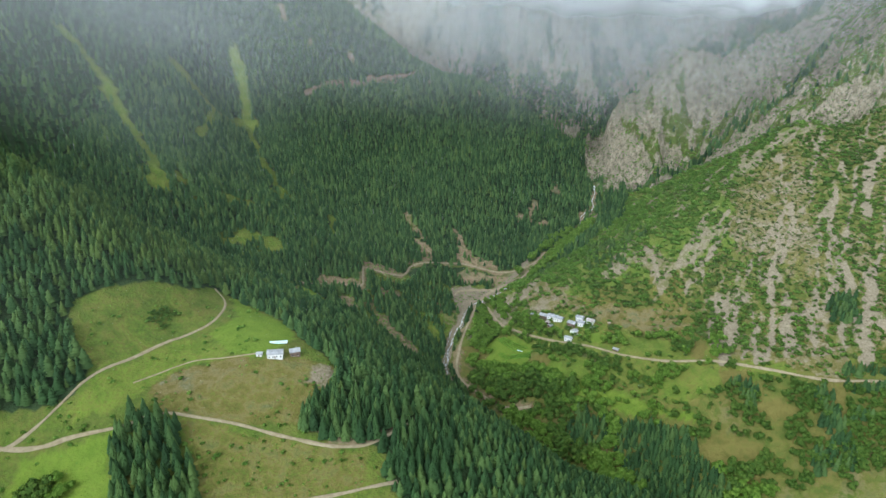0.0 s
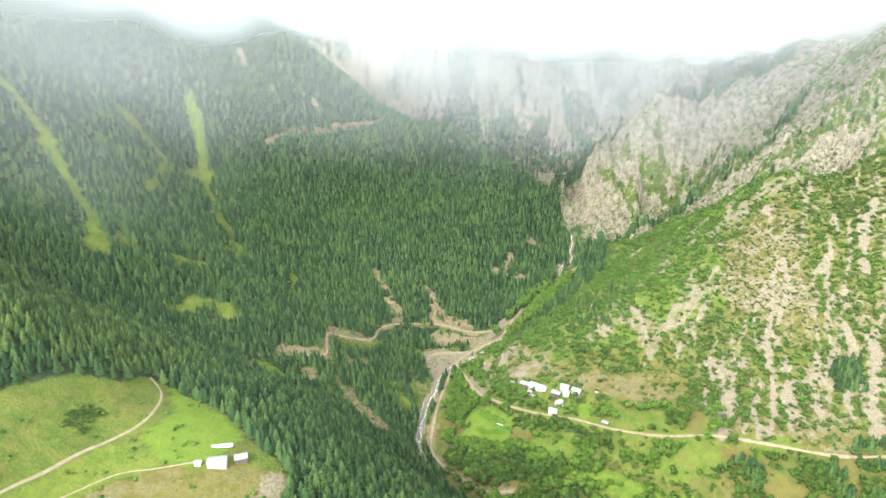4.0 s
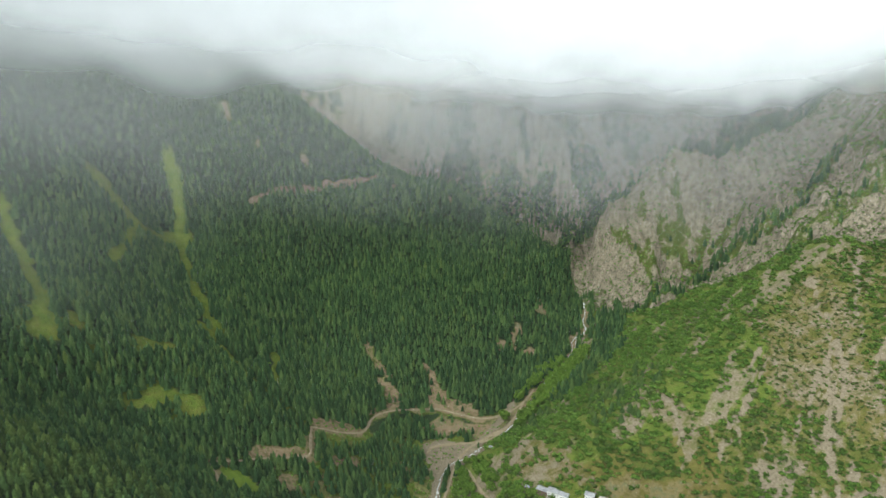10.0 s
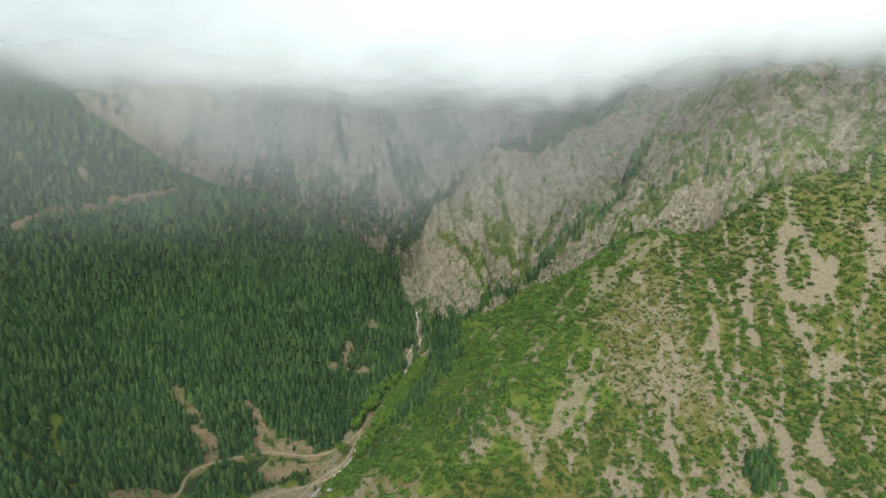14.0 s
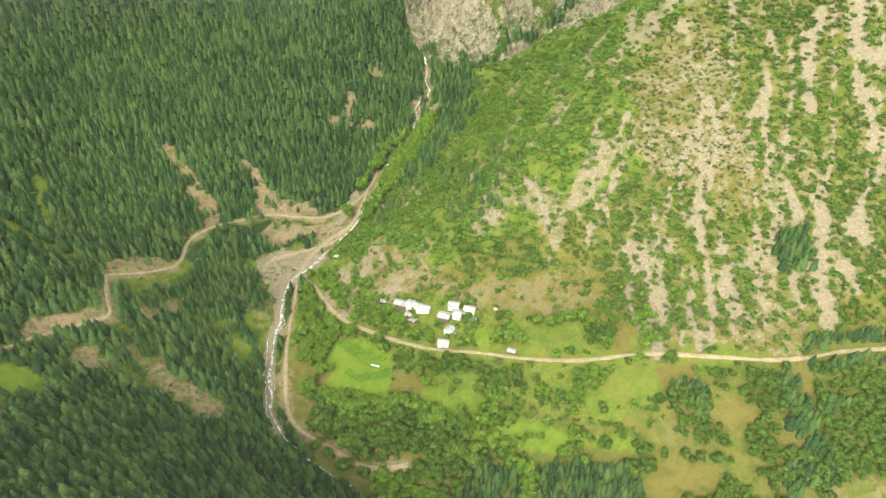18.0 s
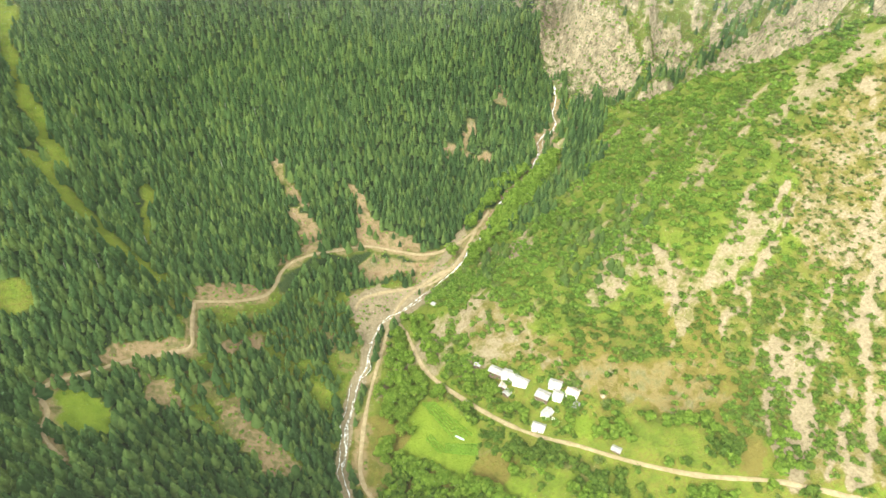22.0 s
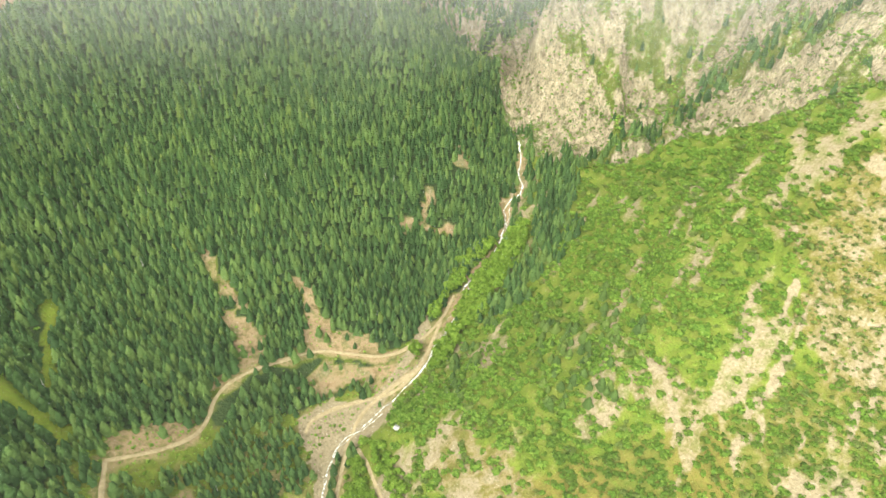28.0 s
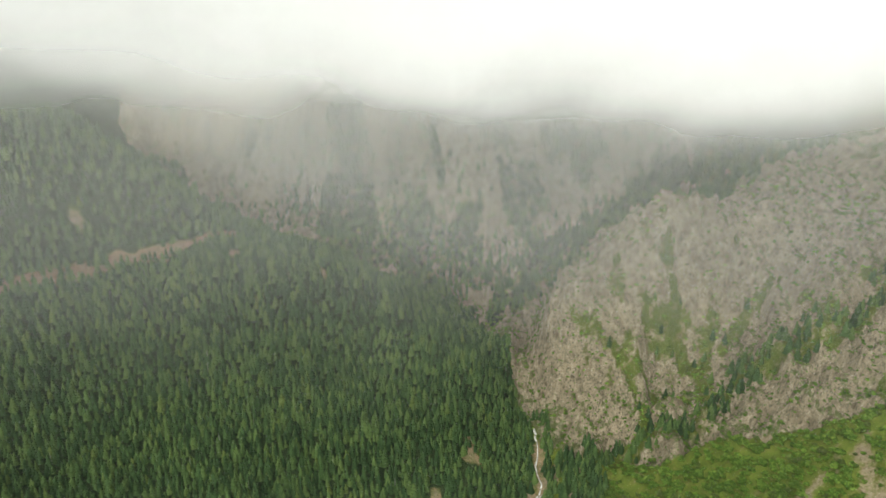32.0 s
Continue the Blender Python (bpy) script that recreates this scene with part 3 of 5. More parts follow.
def foliage_material(name, dark, mid_c, light, glow=0.25):
    """Leaves: each tree or clump a little different, and let through some light."""
    mat, nt, bsdf = principled(name, 0.75)
    geo = nt.nodes.new("ShaderNodeNewGeometry")
    info = nt.nodes.new("ShaderNodeObjectInfo")
    each = sums(nt, "FRACT", sums(nt, "ADD", geo.outputs["Random Per Island"], info.outputs["Random"]), 0)
    patch = noise_of(nt, 0.025, 3)
    pick = sums(nt, "ADD", sums(nt, "MULTIPLY", each, 0.62), sums(nt, "MULTIPLY", patch, 0.5), True)
    col = ramp(nt, pick, [(0.1, dark), (0.5, mid_c), (0.95, light)])
    nt.links.new(col, bsdf.inputs["Base Color"])
    tr = nt.nodes.new("ShaderNodeBsdfTranslucent")
    nt.links.new(col, tr.inputs["Color"])
    m = nt.nodes.new("ShaderNodeMixShader")
    m.inputs["Fac"].default_value = glow
    nt.links.new(bsdf.outputs[0], m.inputs[1])
    nt.links.new(tr.outputs[0], m.inputs[2])
    nt.links.new(m.outputs[0], nt.nodes["Material Output"].inputs["Surface"])
    return mat


def plain_material(name, a, b, scale, rough=0.85, metal=0.0, relief=0.0):
    mat, nt, bsdf = principled(name, rough)
    n = noise_of(nt, scale, 6)
    nt.links.new(ramp(nt, n, [(0.3, a), (0.7, b)]), bsdf.inputs["Base Color"])
    bsdf.inputs["Metallic"].default_value = metal
    if relief:
        bump(nt, bsdf, n, 0.6, relief)
    return mat


def water_material():
    mat, nt, bsdf = principled("white_water", 0.25)
    foam = noise_of(nt, 0.35, 6)
    nt.links.new(ramp(nt, foam, [(0.42, (0.19, 0.18, 0.14)), (0.50, (0.36, 0.36, 0.32)), (0.58, (0.74, 0.76, 0.76))]), bsdf.inputs["Base Color"])
    bump(nt, bsdf, foam, 0.8, 0.6)
    return mat


GROUND = ground_material()
SPRUCE = foliage_material("spruce_needles", (0.022, 0.050, 0.018), (0.051, 0.105, 0.031), (0.118, 0.184, 0.048), 0.38)
SPRUCE_PALE = foliage_material("young_spruce_needles", (0.036, 0.070, 0.020), (0.070, 0.120, 0.028), (0.125, 0.178, 0.040), 0.35)
LEAVES = foliage_material("broad_leaves", (0.080, 0.155, 0.019), (0.140, 0.240, 0.030), (0.215, 0.310, 0.048), 0.5)
SHRUB = foliage_material("shrub_leaves", (0.050, 0.112, 0.018), (0.116, 0.216, 0.030), (0.225, 0.325, 0.058), 0.5)
SHRUB_DULL = foliage_material("dry_shrub_leaves", (0.062, 0.105, 0.024), (0.102, 0.150, 0.034), (0.148, 0.185, 0.052), 0.4)
SHRUB_DEEP = foliage_material("deep_green_shrub_leaves", (0.042, 0.088, 0.014), (0.080, 0.148, 0.022), (0.140, 0.215, 0.034), 0.4)
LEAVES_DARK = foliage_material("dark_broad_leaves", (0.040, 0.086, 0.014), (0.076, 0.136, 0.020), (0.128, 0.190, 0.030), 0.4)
CROP = foliage_material("crop_leaves", (0.09, 0.20, 0.02), (0.14, 0.27, 0.03), (0.22, 0.34, 0.05), 0.3)
BARK = plain_material("bark", (0.06, 0.045, 0.035), (0.13, 0.10, 0.075), 1.5)
DIRT = plain_material("dirt_road", (0.200, 0.157, 0.090), (0.305, 0.250, 0.158), 0.25, 0.95, relief=0.2)
STONE = plain_material("grey_stone", (0.24, 0.205, 0.15), (0.40, 0.36, 0.29), 0.4, 0.9)
ROOF = plain_material("pale_metal_roof", (0.21, 0.21, 0.21), (0.38, 0.38, 0.37), 0.35, 0.5)
ROOF_RUST = plain_material("weathered_roof", (0.26, 0.21, 0.18), (0.50, 0.46, 0.42), 0.5, 0.6)
WALL = plain_material("whitewashed_wall", (0.55, 0.53, 0.49), (0.78, 0.76, 0.72), 0.8)
TIMBER = plain_material("dark_timber", (0.09, 0.06, 0.045), (0.20, 0.145, 0.10), 1.2)
GLASS = plain_material("dark_window", (0.02, 0.025, 0.03), (0.05, 0.06, 0.07), 1.0, 0.15)
DEAD = plain_material("dead_wood", (0.30, 0.28, 0.25), (0.48, 0.46, 0.42), 1.0)
STRAW = plain_material("straw", (0.26, 0.21, 0.13), (0.42, 0.35, 0.24), 2.5, 0.95)
TARP = plain_material("pale_turquoise_sheet", (0.36, 0.52, 0.49), (0.60, 0.69, 0.67), 0.3, 0.5)
WATER = water_material()

# ---- ground ----
def axis(lo, fine_lo, fine_hi, hi, fine, coarse):
    return np.concatenate([np.arange(lo, fine_lo, coarse), np.arange(fine_lo, fine_hi, fine), np.arange(fine_hi, hi + 1, coarse)])


XS = np.concatenate([np.arange(-4000, -1200, 400), axis(-1200, -430, 790, 1300, 3.8, 12), np.arange(1500, 4001, 400)])
YS = np.concatenate([np.arange(-4000, -400, 400), axis(-400, 385, 1520, 1520, 3.8, 12)[:-1], np.arange(1520, 1950, 6.0), np.arange(1950, 2301, 12), np.arange(2500, 4501, 400)])


def cover(x, y):
    """What lies on the ground: rock, bare stones, forest floor; lush grass, dry grass, raw earth."""
    left = inside(LEFT_BANK, x, y)
    rock = rocky(x, y)
    bare, lush, dry, ochre = (np.zeros_like(x) for _ in range(4))
    wobble = fbm(x, y, 18, 3) * 7
    rag = fbm(x, y, 11, 3)
    for line, w in SCREES + [(q, 1.35 * w) for q, w in EAST_SCREES]:
        bare = np.maximum(bare, 1.0 - step(w * 0.2, w * 0.95, away(line, x, y) + rag * w * 1.1 + wobble * 0.25))
    hill = ~left & (rock < 0.5)
    rock = rock * (1 - 0.65 * greened(x, y))
    runs = channel(x, y)
    patchy = step(0.05, 0.3, fbm(x * 1.0 + y * 0.35, y * 0.45, 26, 4))
    along = step(0.08, 0.32, fbm((x + y) * 0.35, (y - x) * 1.0, 24, 4))
    u, v = x + wobble * 3, y + wobble * 2
    in_dry = hill & inside(DRY_TOP, u, v)
    flank = hill & (((x < 500) & (y > 880)) | (y > 1010)) & ~in_dry
    bare = np.maximum(bare, np.where(in_dry, 0.42 + 0.14 * patchy + 0.45 * runs, 0))
    bare = np.maximum(bare, np.where(hill & (x > 405) & ~in_dry & ~flank & (y > 770 - 0.12 * x), 0.33 + 0.15 * patchy + 0.5 * runs, 0))
    bare = np.maximum(bare, np.where(flank, 0.24 + 0.36 * along, 0))
    dry = np.where(hill, np.where(in_dry, 0.75, np.where(flank, 0.25 + 0.3 * along, 0.5 + 0.3 * patchy)), 0.15)
    lush = np.where(hill, np.where(in_dry, 0.1, np.where(flank, 0.42, 0.2)), lush)
    for poly, l, d, o, b in ((VILLAGE_BANK, 0.1, 0.75, 0.4, 0.44), (ORANGE_BANK, 0.1, 0.6, 0.35, 0.52), (LOW_STONES[0], 0.1, 0.85, 0.15, 0.45), (LOW_STONES[1], 0.15, 0.8, 0.1, 0.42), (DRY_FOOT, 0.1, 0.95, 0.45, 0.3)):
        f = hill & inside(poly, u, v)
        lush, dry, ochre, bare = np.where(f, l, lush), np.where(f, d, dry), np.where(f, o, ochre), np.where(f, np.maximum(bare, b), bare)
    below = hill & (away(VILLAGE_ROAD, x, y) > 4) & (y < 740 - 0.45 * (x - 350)) & (x < 800)
    lush, dry, ochre = np.where(below, 0.16, lush), np.where(below, 0.5 + 0.5 * fbm(x, y, 30, 3), dry), np.where(below, 0.2 + 0.5 * fbm(x + 60, y, 35, 3), ochre)
    meadow = inside(FARM_MEADOW, x, y)
    glade = inside(OPEN_WOOD, x, y)
    lush, dry, ochre = np.where(glade, 0.35, lush), np.where(glade, 0.3, dry), np.where(glade, 0.2 + 0.6 * fbm(x, y, 35, 3), ochre)
    lush = np.where(meadow, 0.32 + 0.2 * wobble / 7, lush)
    dry = np.where(meadow, 0.32 + 0.3 * fbm(x, y, 40, 3), dry)
    for poly, l, d, o, b in MEADOW_PARTS + [(LOW_PASTURE, 0.8, 0.2, 0.0, 0.0)]:
        f = inside(poly, x + wobble * 0.6, y + wobble * 0.6)
        lush, dry, ochre, bare = np.where(f, l, lush), np.where(f, d, dry), np.where(f, o, ochre), np.where(f, b, bare)
    village = hill & (y > 690) & (away(TERRACE, x, y) < 75) & (bare < 0.3) & (away(TERRACE, x, y) < 40 + wobble)
    lush = np.where(village, 0.45, lush)
    for poly, l, d in FIELDS + FALLOW:
        f = inside(poly, x, y)
        lush, dry, bare, ochre = np.where(f, l, lush), np.where(f, d, dry), np.where(f, 0, bare), np.where(f, 0, ochre)
    for line, w in TERRACE_STRIPS:
        f = away(line, x, y) < w
        lush, dry = np.where(f, 0.75, lush), np.where(f, 0.3, dry)
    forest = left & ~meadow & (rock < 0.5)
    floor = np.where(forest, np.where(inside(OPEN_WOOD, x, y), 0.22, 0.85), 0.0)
    floor = np.where(inside(WEST_FIELD, x, y), 0.0, floor)
    for line, w in STRIPS:
        s = 1 - step(w * 0.5, w * 1.3, away(line, x, y) + wobble * 1.3)
        lush, floor, dry = np.maximum(lush, s * 0.62), np.minimum(floor, 1 - s), np.maximum(dry, s * 0.5)
    for cx, cy, r in CLEARINGS:
        s = 1 - step(r * 0.8, r * 1.4, np.hypot(x - cx, y - cy) + wobble)
        lush, floor, dry = np.maximum(lush, s * 0.45), np.minimum(floor, 1 - s), np.maximum(dry, s * 0.4)
    for cx, cy, r in BARE_SPOTS:
        s = 1 - step(r * 0.3, r * 1.2, np.hypot((x - cx) * 1.2, (y - cy) * 0.8) + fbm(x, y, 12, 3) * r)
        ochre, floor = np.maximum(ochre, s), np.minimum(floor, 1 - s)
        bare = np.maximum(bare, s * 0.4)
    for line, w in EROSION:
        s = 1 - step(w * 0.3, w * 1.25, away(line, x, y) + fbm(x, y, 13, 3) * w)
        ochre, floor, bare = np.maximum(ochre, 0.85 * s), np.minimum(floor, 1 - s), np.maximum(bare, 0.3 * s)
    for poly, o, b in WASTE + RAW_BANKS:
        f = inside(poly, x + wobble * 1.3, y + wobble)
        ochre, floor, bare = np.where(f, np.maximum(ochre, o), ochre), np.where(f, 0.1, floor), np.where(f, np.maximum(bare, b), bare)
    for cx, cy, q in SHELVES:
        s = 1 - step(q * 0.3, q * 1.2, np.hypot(x - cx, y - cy) + fbm(x, y, 14, 3) * q)
        bare, floor = np.maximum(bare, s * 0.6), np.minimum(floor, 1 - s)
    s = 1 - step(2, 9, away(CUTTING, x, y) + wobble)
    ochre, floor, bare = np.maximum(ochre, s), np.minimum(floor, 1 - s), np.maximum(bare, 0.5 * s)
    for line in (FOREST_ROAD_EAST, FOREST_BRANCH, FOREST_ROAD_WEST, RIVER_ROAD):
        s = 1 - step(2, 12, away(line, x, y) + wobble * 1.5)
        ochre, floor = np.maximum(ochre, 0.62 * s), np.minimum(floor, 1 - s)
    s = (1 - step(4, 12, away(STREAM, x, y) + wobble * 1.4)) * np.where((y > 1100) & (y < 1330), 0.75, 0.0)
    ochre, floor = np.maximum(ochre, s), np.minimum(floor, 1 - s)
    g = inside(GRAVEL, x + wobble, y + wobble)
    bare, floor = np.where(g, 0.95, bare), np.where(g, 0, floor)
    s = (1 - step(2.5, 8, away(STREAM, x, y) + wobble * 0.6)) * np.where((y > 1030) | (y < 800), 0.3, 1.0)
    bare, floor = np.maximum(bare, s), np.minimum(floor, 1 - s)
    return np.stack([rock, bare, floor, np.ones_like(x)], -1), np.stack([lush, dry, ochre, np.ones_like(x)], -1)


gx, gy = np.meshgrid(XS, YS)
GZ = height(gx, gy)


def quick_mesh(name, verts, faces, size=3):
    """A mesh from arrays of places and of equal faces."""
    me = bpy.data.meshes.new(name)
    verts, faces = np.asarray(verts, np.float32), np.asarray(faces, np.int32)
    me.vertices.add(len(verts))
    me.vertices.foreach_set("co", verts.ravel())
    me.loops.add(faces.size)
    me.loops.foreach_set("vertex_index", faces.ravel())
    me.polygons.add(len(faces))
    me.polygons.foreach_set("loop_start", np.arange(len(faces), dtype=np.int32) * size)
    me.update(calc_edges=True)
    return me


def build_ground():
    m, n = gx.shape
    idx = np.arange(m * n).reshape(m, n)
    quads = np.stack([idx[:-1, :-1], idx[:-1, 1:], idx[1:, 1:], idx[1:, :-1]], -1).reshape(-1, 4)
    me = quick_mesh("ground", np.stack([gx, gy, GZ], -1).reshape(-1, 3), quads, 4)
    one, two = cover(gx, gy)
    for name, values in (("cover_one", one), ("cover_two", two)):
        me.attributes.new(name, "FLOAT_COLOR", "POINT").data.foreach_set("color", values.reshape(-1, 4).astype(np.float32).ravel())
    me.polygons.foreach_set("use_smooth", np.ones(len(quads), bool))
    me.materials.append(GROUND)
    return tagged(new("ground", me), "steep mountain valley floor, meadows, scree and pale rock", "ground", kind="structure")


build_ground()


def on_ground(x, y):
    """Height of the built ground sheet."""
    x, y = np.asarray(x, float), np.asarray(y, float)
    i = np.clip(np.searchsorted(XS, x) - 1, 0, len(XS) - 2)
    j = np.clip(np.searchsorted(YS, y) - 1, 0, len(YS) - 2)
    a, b = (x - XS[i]) / (XS[i + 1] - XS[i]), (y - YS[j]) / (YS[j + 1] - YS[j])
    return (GZ[j, i] * (1 - a) + GZ[j, i + 1] * a) * (1 - b) + (GZ[j + 1, i] * (1 - a) + GZ[j + 1, i + 1] * a) * b


# ---- roads and stream: strips laid on the ground ----
def smooth_line(line, pitch):
    """The line rounded at its corners, in steps of about pitch metres."""
    p = np.array([q[:2] for q in line], float)
    for _ in range(2):
        p = np.concatenate([p[:1], np.stack([0.75 * p[:-1] + 0.25 * p[1:], 0.25 * p[:-1] + 0.75 * p[1:]], 1).reshape(-1, 2), p[-1:]])
    run = np.r_[0, np.cumsum(np.hypot(*np.diff(p, axis=0).T))]
    s = np.linspace(0, run[-1], max(2, int(run[-1] / pitch)))
    return np.stack([np.interp(s, run, p[:, 0]), np.interp(s, run, p[:, 1])], 1)


def strip(name, line, width, material, lift, uneven, label, category):
    p = smooth_line(line, 2.5)
    d = np.gradient(p, axis=0)
    d /= np.hypot(*d.T)[:, None]
    side = np.stack([-d[:, 1], d[:, 0]], 1)
    if name == "water":
        p = p + side * (fbm(p[:, 0] + 40 * width, p[:, 1], 24, 4) * 7)[:, None]
    w = width * (1 + uneven * fbm(p[:, 0], p[:, 1], 14, 3)) * (np.where(p[:, 1] < 790, 0.55, np.where(p[:, 1] > 1120, 1.25, 1.0)) if name == "water" else 1.0)
    cols = []
    for k in (-0.5, -0.25, 0, 0.25, 0.5):
        q = p + side * (w * k)[:, None]
        top = np.max([on_ground(q[:, 0] + ox, q[:, 1] + oy) for ox, oy in ((0, 0), (1, 0), (-1, 0), (0, 1), (0, -1))], axis=0)
        cols.append(np.c_[q, top + (lift if abs(k) < 0.5 else -0.25)])
    v = np.stack(cols, 1)
    n = len(p)
    idx = np.arange(n * 5).reshape(n, 5)
    quads = np.stack([idx[:-1, :-1], idx[1:, :-1], idx[1:, 1:], idx[:-1, 1:]], -1).reshape(-1, 4)[:, ::-1]
    me = quick_mesh(name, v.reshape(-1, 3), quads, 4)
    me.polygons.foreach_set("use_smooth", np.ones(len(quads), bool))
    me.materials.append(material)
    return tagged(new(name, me), label, category, kind="structure")


for line, width in ROADS:
    strip("road", line, width, DIRT, 0.22, 0.5, "narrow pale dirt road cut along the slope", "road")
strip("water", STREAM, 1.35, WATER, 0.35, 1.3, "white foaming mountain stream over grey stones", "stream")
for off, first, last in ((2.6, 9, 18), (-2.4, 14, 20), (2.2, 2, 9)):
    strip("water", [(a + off, b - 0.4 * off) for a, b in STREAM[first:last]], 0.7, WATER, 0.33, 1.5, "thin white side arm of the mountain stream", "stream")


# ---- plants ----
def spruce_shape(rng, tiers, points, trunk=True):
    """A unit spruce: ragged skirts of drooping boughs round a thin stem."""
    v, f = [], []
    for k in range(tiers):
        t = k / tiers
        base, r = 0.06 + 0.86 * t, 0.15 * (1 - t) ** 0.72 + 0.012
        tip = min(1.0, base + 0.22 * (1 - 0.35 * t))
        off = len(v)
        v.append((rng.uniform(-0.01, 0.01), rng.uniform(-0.01, 0.01), tip))
        turn = rng.uniform(0, 6.28)
        for j in range(points):
            a = turn + 6.2832 * j / points
            q = r * rng.uniform(0.62, 1.18)
            v.append((q * math.cos(a), q * math.sin(a), base - rng.uniform(0, 0.045)))
        f += [(off, off + 1 + j, off + 1 + (j + 1) % points) for j in range(points)]
        if k:
            f.append((off - points - 1, off, off + 1))
    if trunk:
        off = len(v)
        v += [(0.014 * math.cos(2.1 * j), 0.014 * math.sin(2.1 * j), -0.06) for j in range(3)] + [(0, 0, 0.3)]
        f += [(off + j, off + (j + 1) % 3, off + 3) for j in range(3)] + [(off + 3, 0, 1)]
    return np.array(v), np.array(f)


def leafy_shape(rng, leaves, size, flat=0.75, gap=0.35, lift=0.0):
    """A unit crown: many small tilted clumps of leaves round several limbs, uneven, with gaps."""
    v, f = [], []
    lobes = [(rng.uniform(-0.25, 0.25), rng.uniform(-0.25, 0.25), rng.uniform(0.35, 0.7) * flat, rng.uniform(0.22, 0.34)) for _ in range(5)]
    for _ in range(leaves):
        cx, cy, cz, cr = lobes[rng.randrange(5)]
        d = Vector((rng.gauss(0, 1), rng.gauss(0, 1), rng.gauss(0.25, 1))).normalized()
        c = Vector((cx, cy, cz)) + d * cr * (gap + (1 - gap) * rng.random() ** 0.4)
        c.z = max(c.z, 0.06) + lift
        n = (d + Vector((rng.uniform(-0.35, 0.35), rng.uniform(-0.35, 0.35), rng.uniform(-0.1, 0.4)))).normalized()
        a = n.orthogonal().normalized()
        b = n.cross(a)
        s, off = size * rng.uniform(0.6, 1.3), len(v)
        turn = rng.uniform(0, 6.28)
        for j in range(3):
            q = c + (a * math.cos(turn + 2.094 * j) + b * math.sin(turn + 2.094 * j)) * s * rng.uniform(0.7, 1.15)
            v.append(tuple(q))
        f.append((off, off + 1, off + 2))
    return np.array(v), np.array(f)


def spread(name, shapes, places, heights, widths, material, rng, label, category, sink=0.3):
    """One mesh of many plants: places (n, 2) on the ground, each of one of the shapes."""
    n = len(places)
    which = rng.randint(0, len(shapes), n)
    z = on_ground(places[:, 0], places[:, 1]) - sink
    turn = rng.rand(n) * 6.283
    vs, fs, off = [], [], 0
    for k, (sv, sf) in enumerate(shapes):
        m = np.where(which == k)[0]
        if not len(m):
            continue
        c, s = np.cos(turn[m])[:, None], np.sin(turn[m])[:, None]
        lean = (rng.rand(len(m), 2) - 0.5) * 0.06
        x = (sv[:, 0] * c - sv[:, 1] * s) * widths[m, None] + lean[:, :1] * sv[:, 2] * heights[m, None] + places[m, :1]
        y = (sv[:, 0] * s + sv[:, 1] * c) * widths[m, None] + lean[:, 1:] * sv[:, 2] * heights[m, None] + places[m, 1:]
        zz = sv[:, 2] * heights[m, None] + z[m, None]
        vs.append(np.stack([x, y, zz], -1).reshape(-1, 3))
        fs.append((sf[None] + (off + np.arange(len(m)) * len(sv))[:, None, None]).reshape(-1, 3))
        off += len(m) * len(sv)
    me = quick_mesh(name, np.concatenate(vs), np.concatenate(fs))
    me.polygons.foreach_set("use_smooth", np.ones(len(me.polygons), bool))
    me.materials.append(material)
    return tagged(new(name, me), label, category, kind="stuff")


def scatter(rng, box, pitch):
    """Places about pitch metres apart, jittered, in a box of the plan."""
    x0, y0, x1, y1 = box
    x, y = np.meshgrid(np.arange(x0, x1, pitch), np.arange(y0, y1, pitch))
    x = x + (rng.rand(*x.shape) - 0.5) * pitch * 1.1
    y = y + (rng.rand(*x.shape) - 0.5) * pitch * 1.1
    return x.ravel(), y.ravel()


def off_roads(x, y, room=3.5):
    ok = np.ones(x.shape, bool)
    for line, w in ROADS:
        ok &= away(line, x, y) > w / 2 + room
    return ok & (away(STREAM, x, y) > np.where(y < 790, 2.4, np.where(y > 1020, 5.5, 6)))


pr, rs = random.Random(11), np.random.RandomState(11)

# spruce forest of the shaded slopes
x, y = np.concatenate([np.array(scatter(rs, (-430, 380, 420, 1600), 5.2)), np.array(scatter(rs, (-900, 500, -430, 1700), 9.0))], 1)
keep = inside(LEFT_BANK, x, y) & ~inside(FARM_MEADOW, x, y) & ~inside(BACK_LAND, x, y) & off_roads(x, y, 1.8) & (rocky(x, y) < 0.5)
for line, w in STRIPS:
    keep &= away(line, x, y) + fbm(x, y, 22, 3) * w > w * 0.75
for line, w in EROSION:
    keep &= (away(line, x, y) + fbm(x, y, 13, 3) * w > w * 0.8) | (rs.rand(len(x)) < 0.12)
for cx, cy, r in CLEARINGS + BARE_SPOTS:
    keep &= np.hypot(x - cx, y - cy) + fbm(x, y, 16, 3) * 1.3 * r > r * 0.85
keep &= away([(a + 5, b - 9) for a, b in FOREST_ROAD_EAST], x, y) > 6
keep &= (away(CUTTING, x, y) + fbm(x, y, 16, 3) * 10 > 4) & ~inside(GRAVEL, x, y) & ~inside(WEST_FIELD, x, y)
for poly, o, b in WASTE + RAW_BANKS:
    keep &= ~inside(poly, x, y) | (rs.rand(len(x)) < 0.2) & (b < 0.5)
for cx, cy, r in SHELVES:
    keep &= np.hypot(x - cx, y - cy) + fbm(x, y, 14, 3) * r > r * 0.7
open_wood = inside(OPEN_WOOD, x, y)
band = np.any([inside(p, x, y) for p in DENSE_WOOD], axis=0)
keep &= ~open_wood | band | (fbm(x, y, 30, 3) > 0.12) | (rs.rand(len(x)) < 0.16)
high = base_height(x, y) > 540
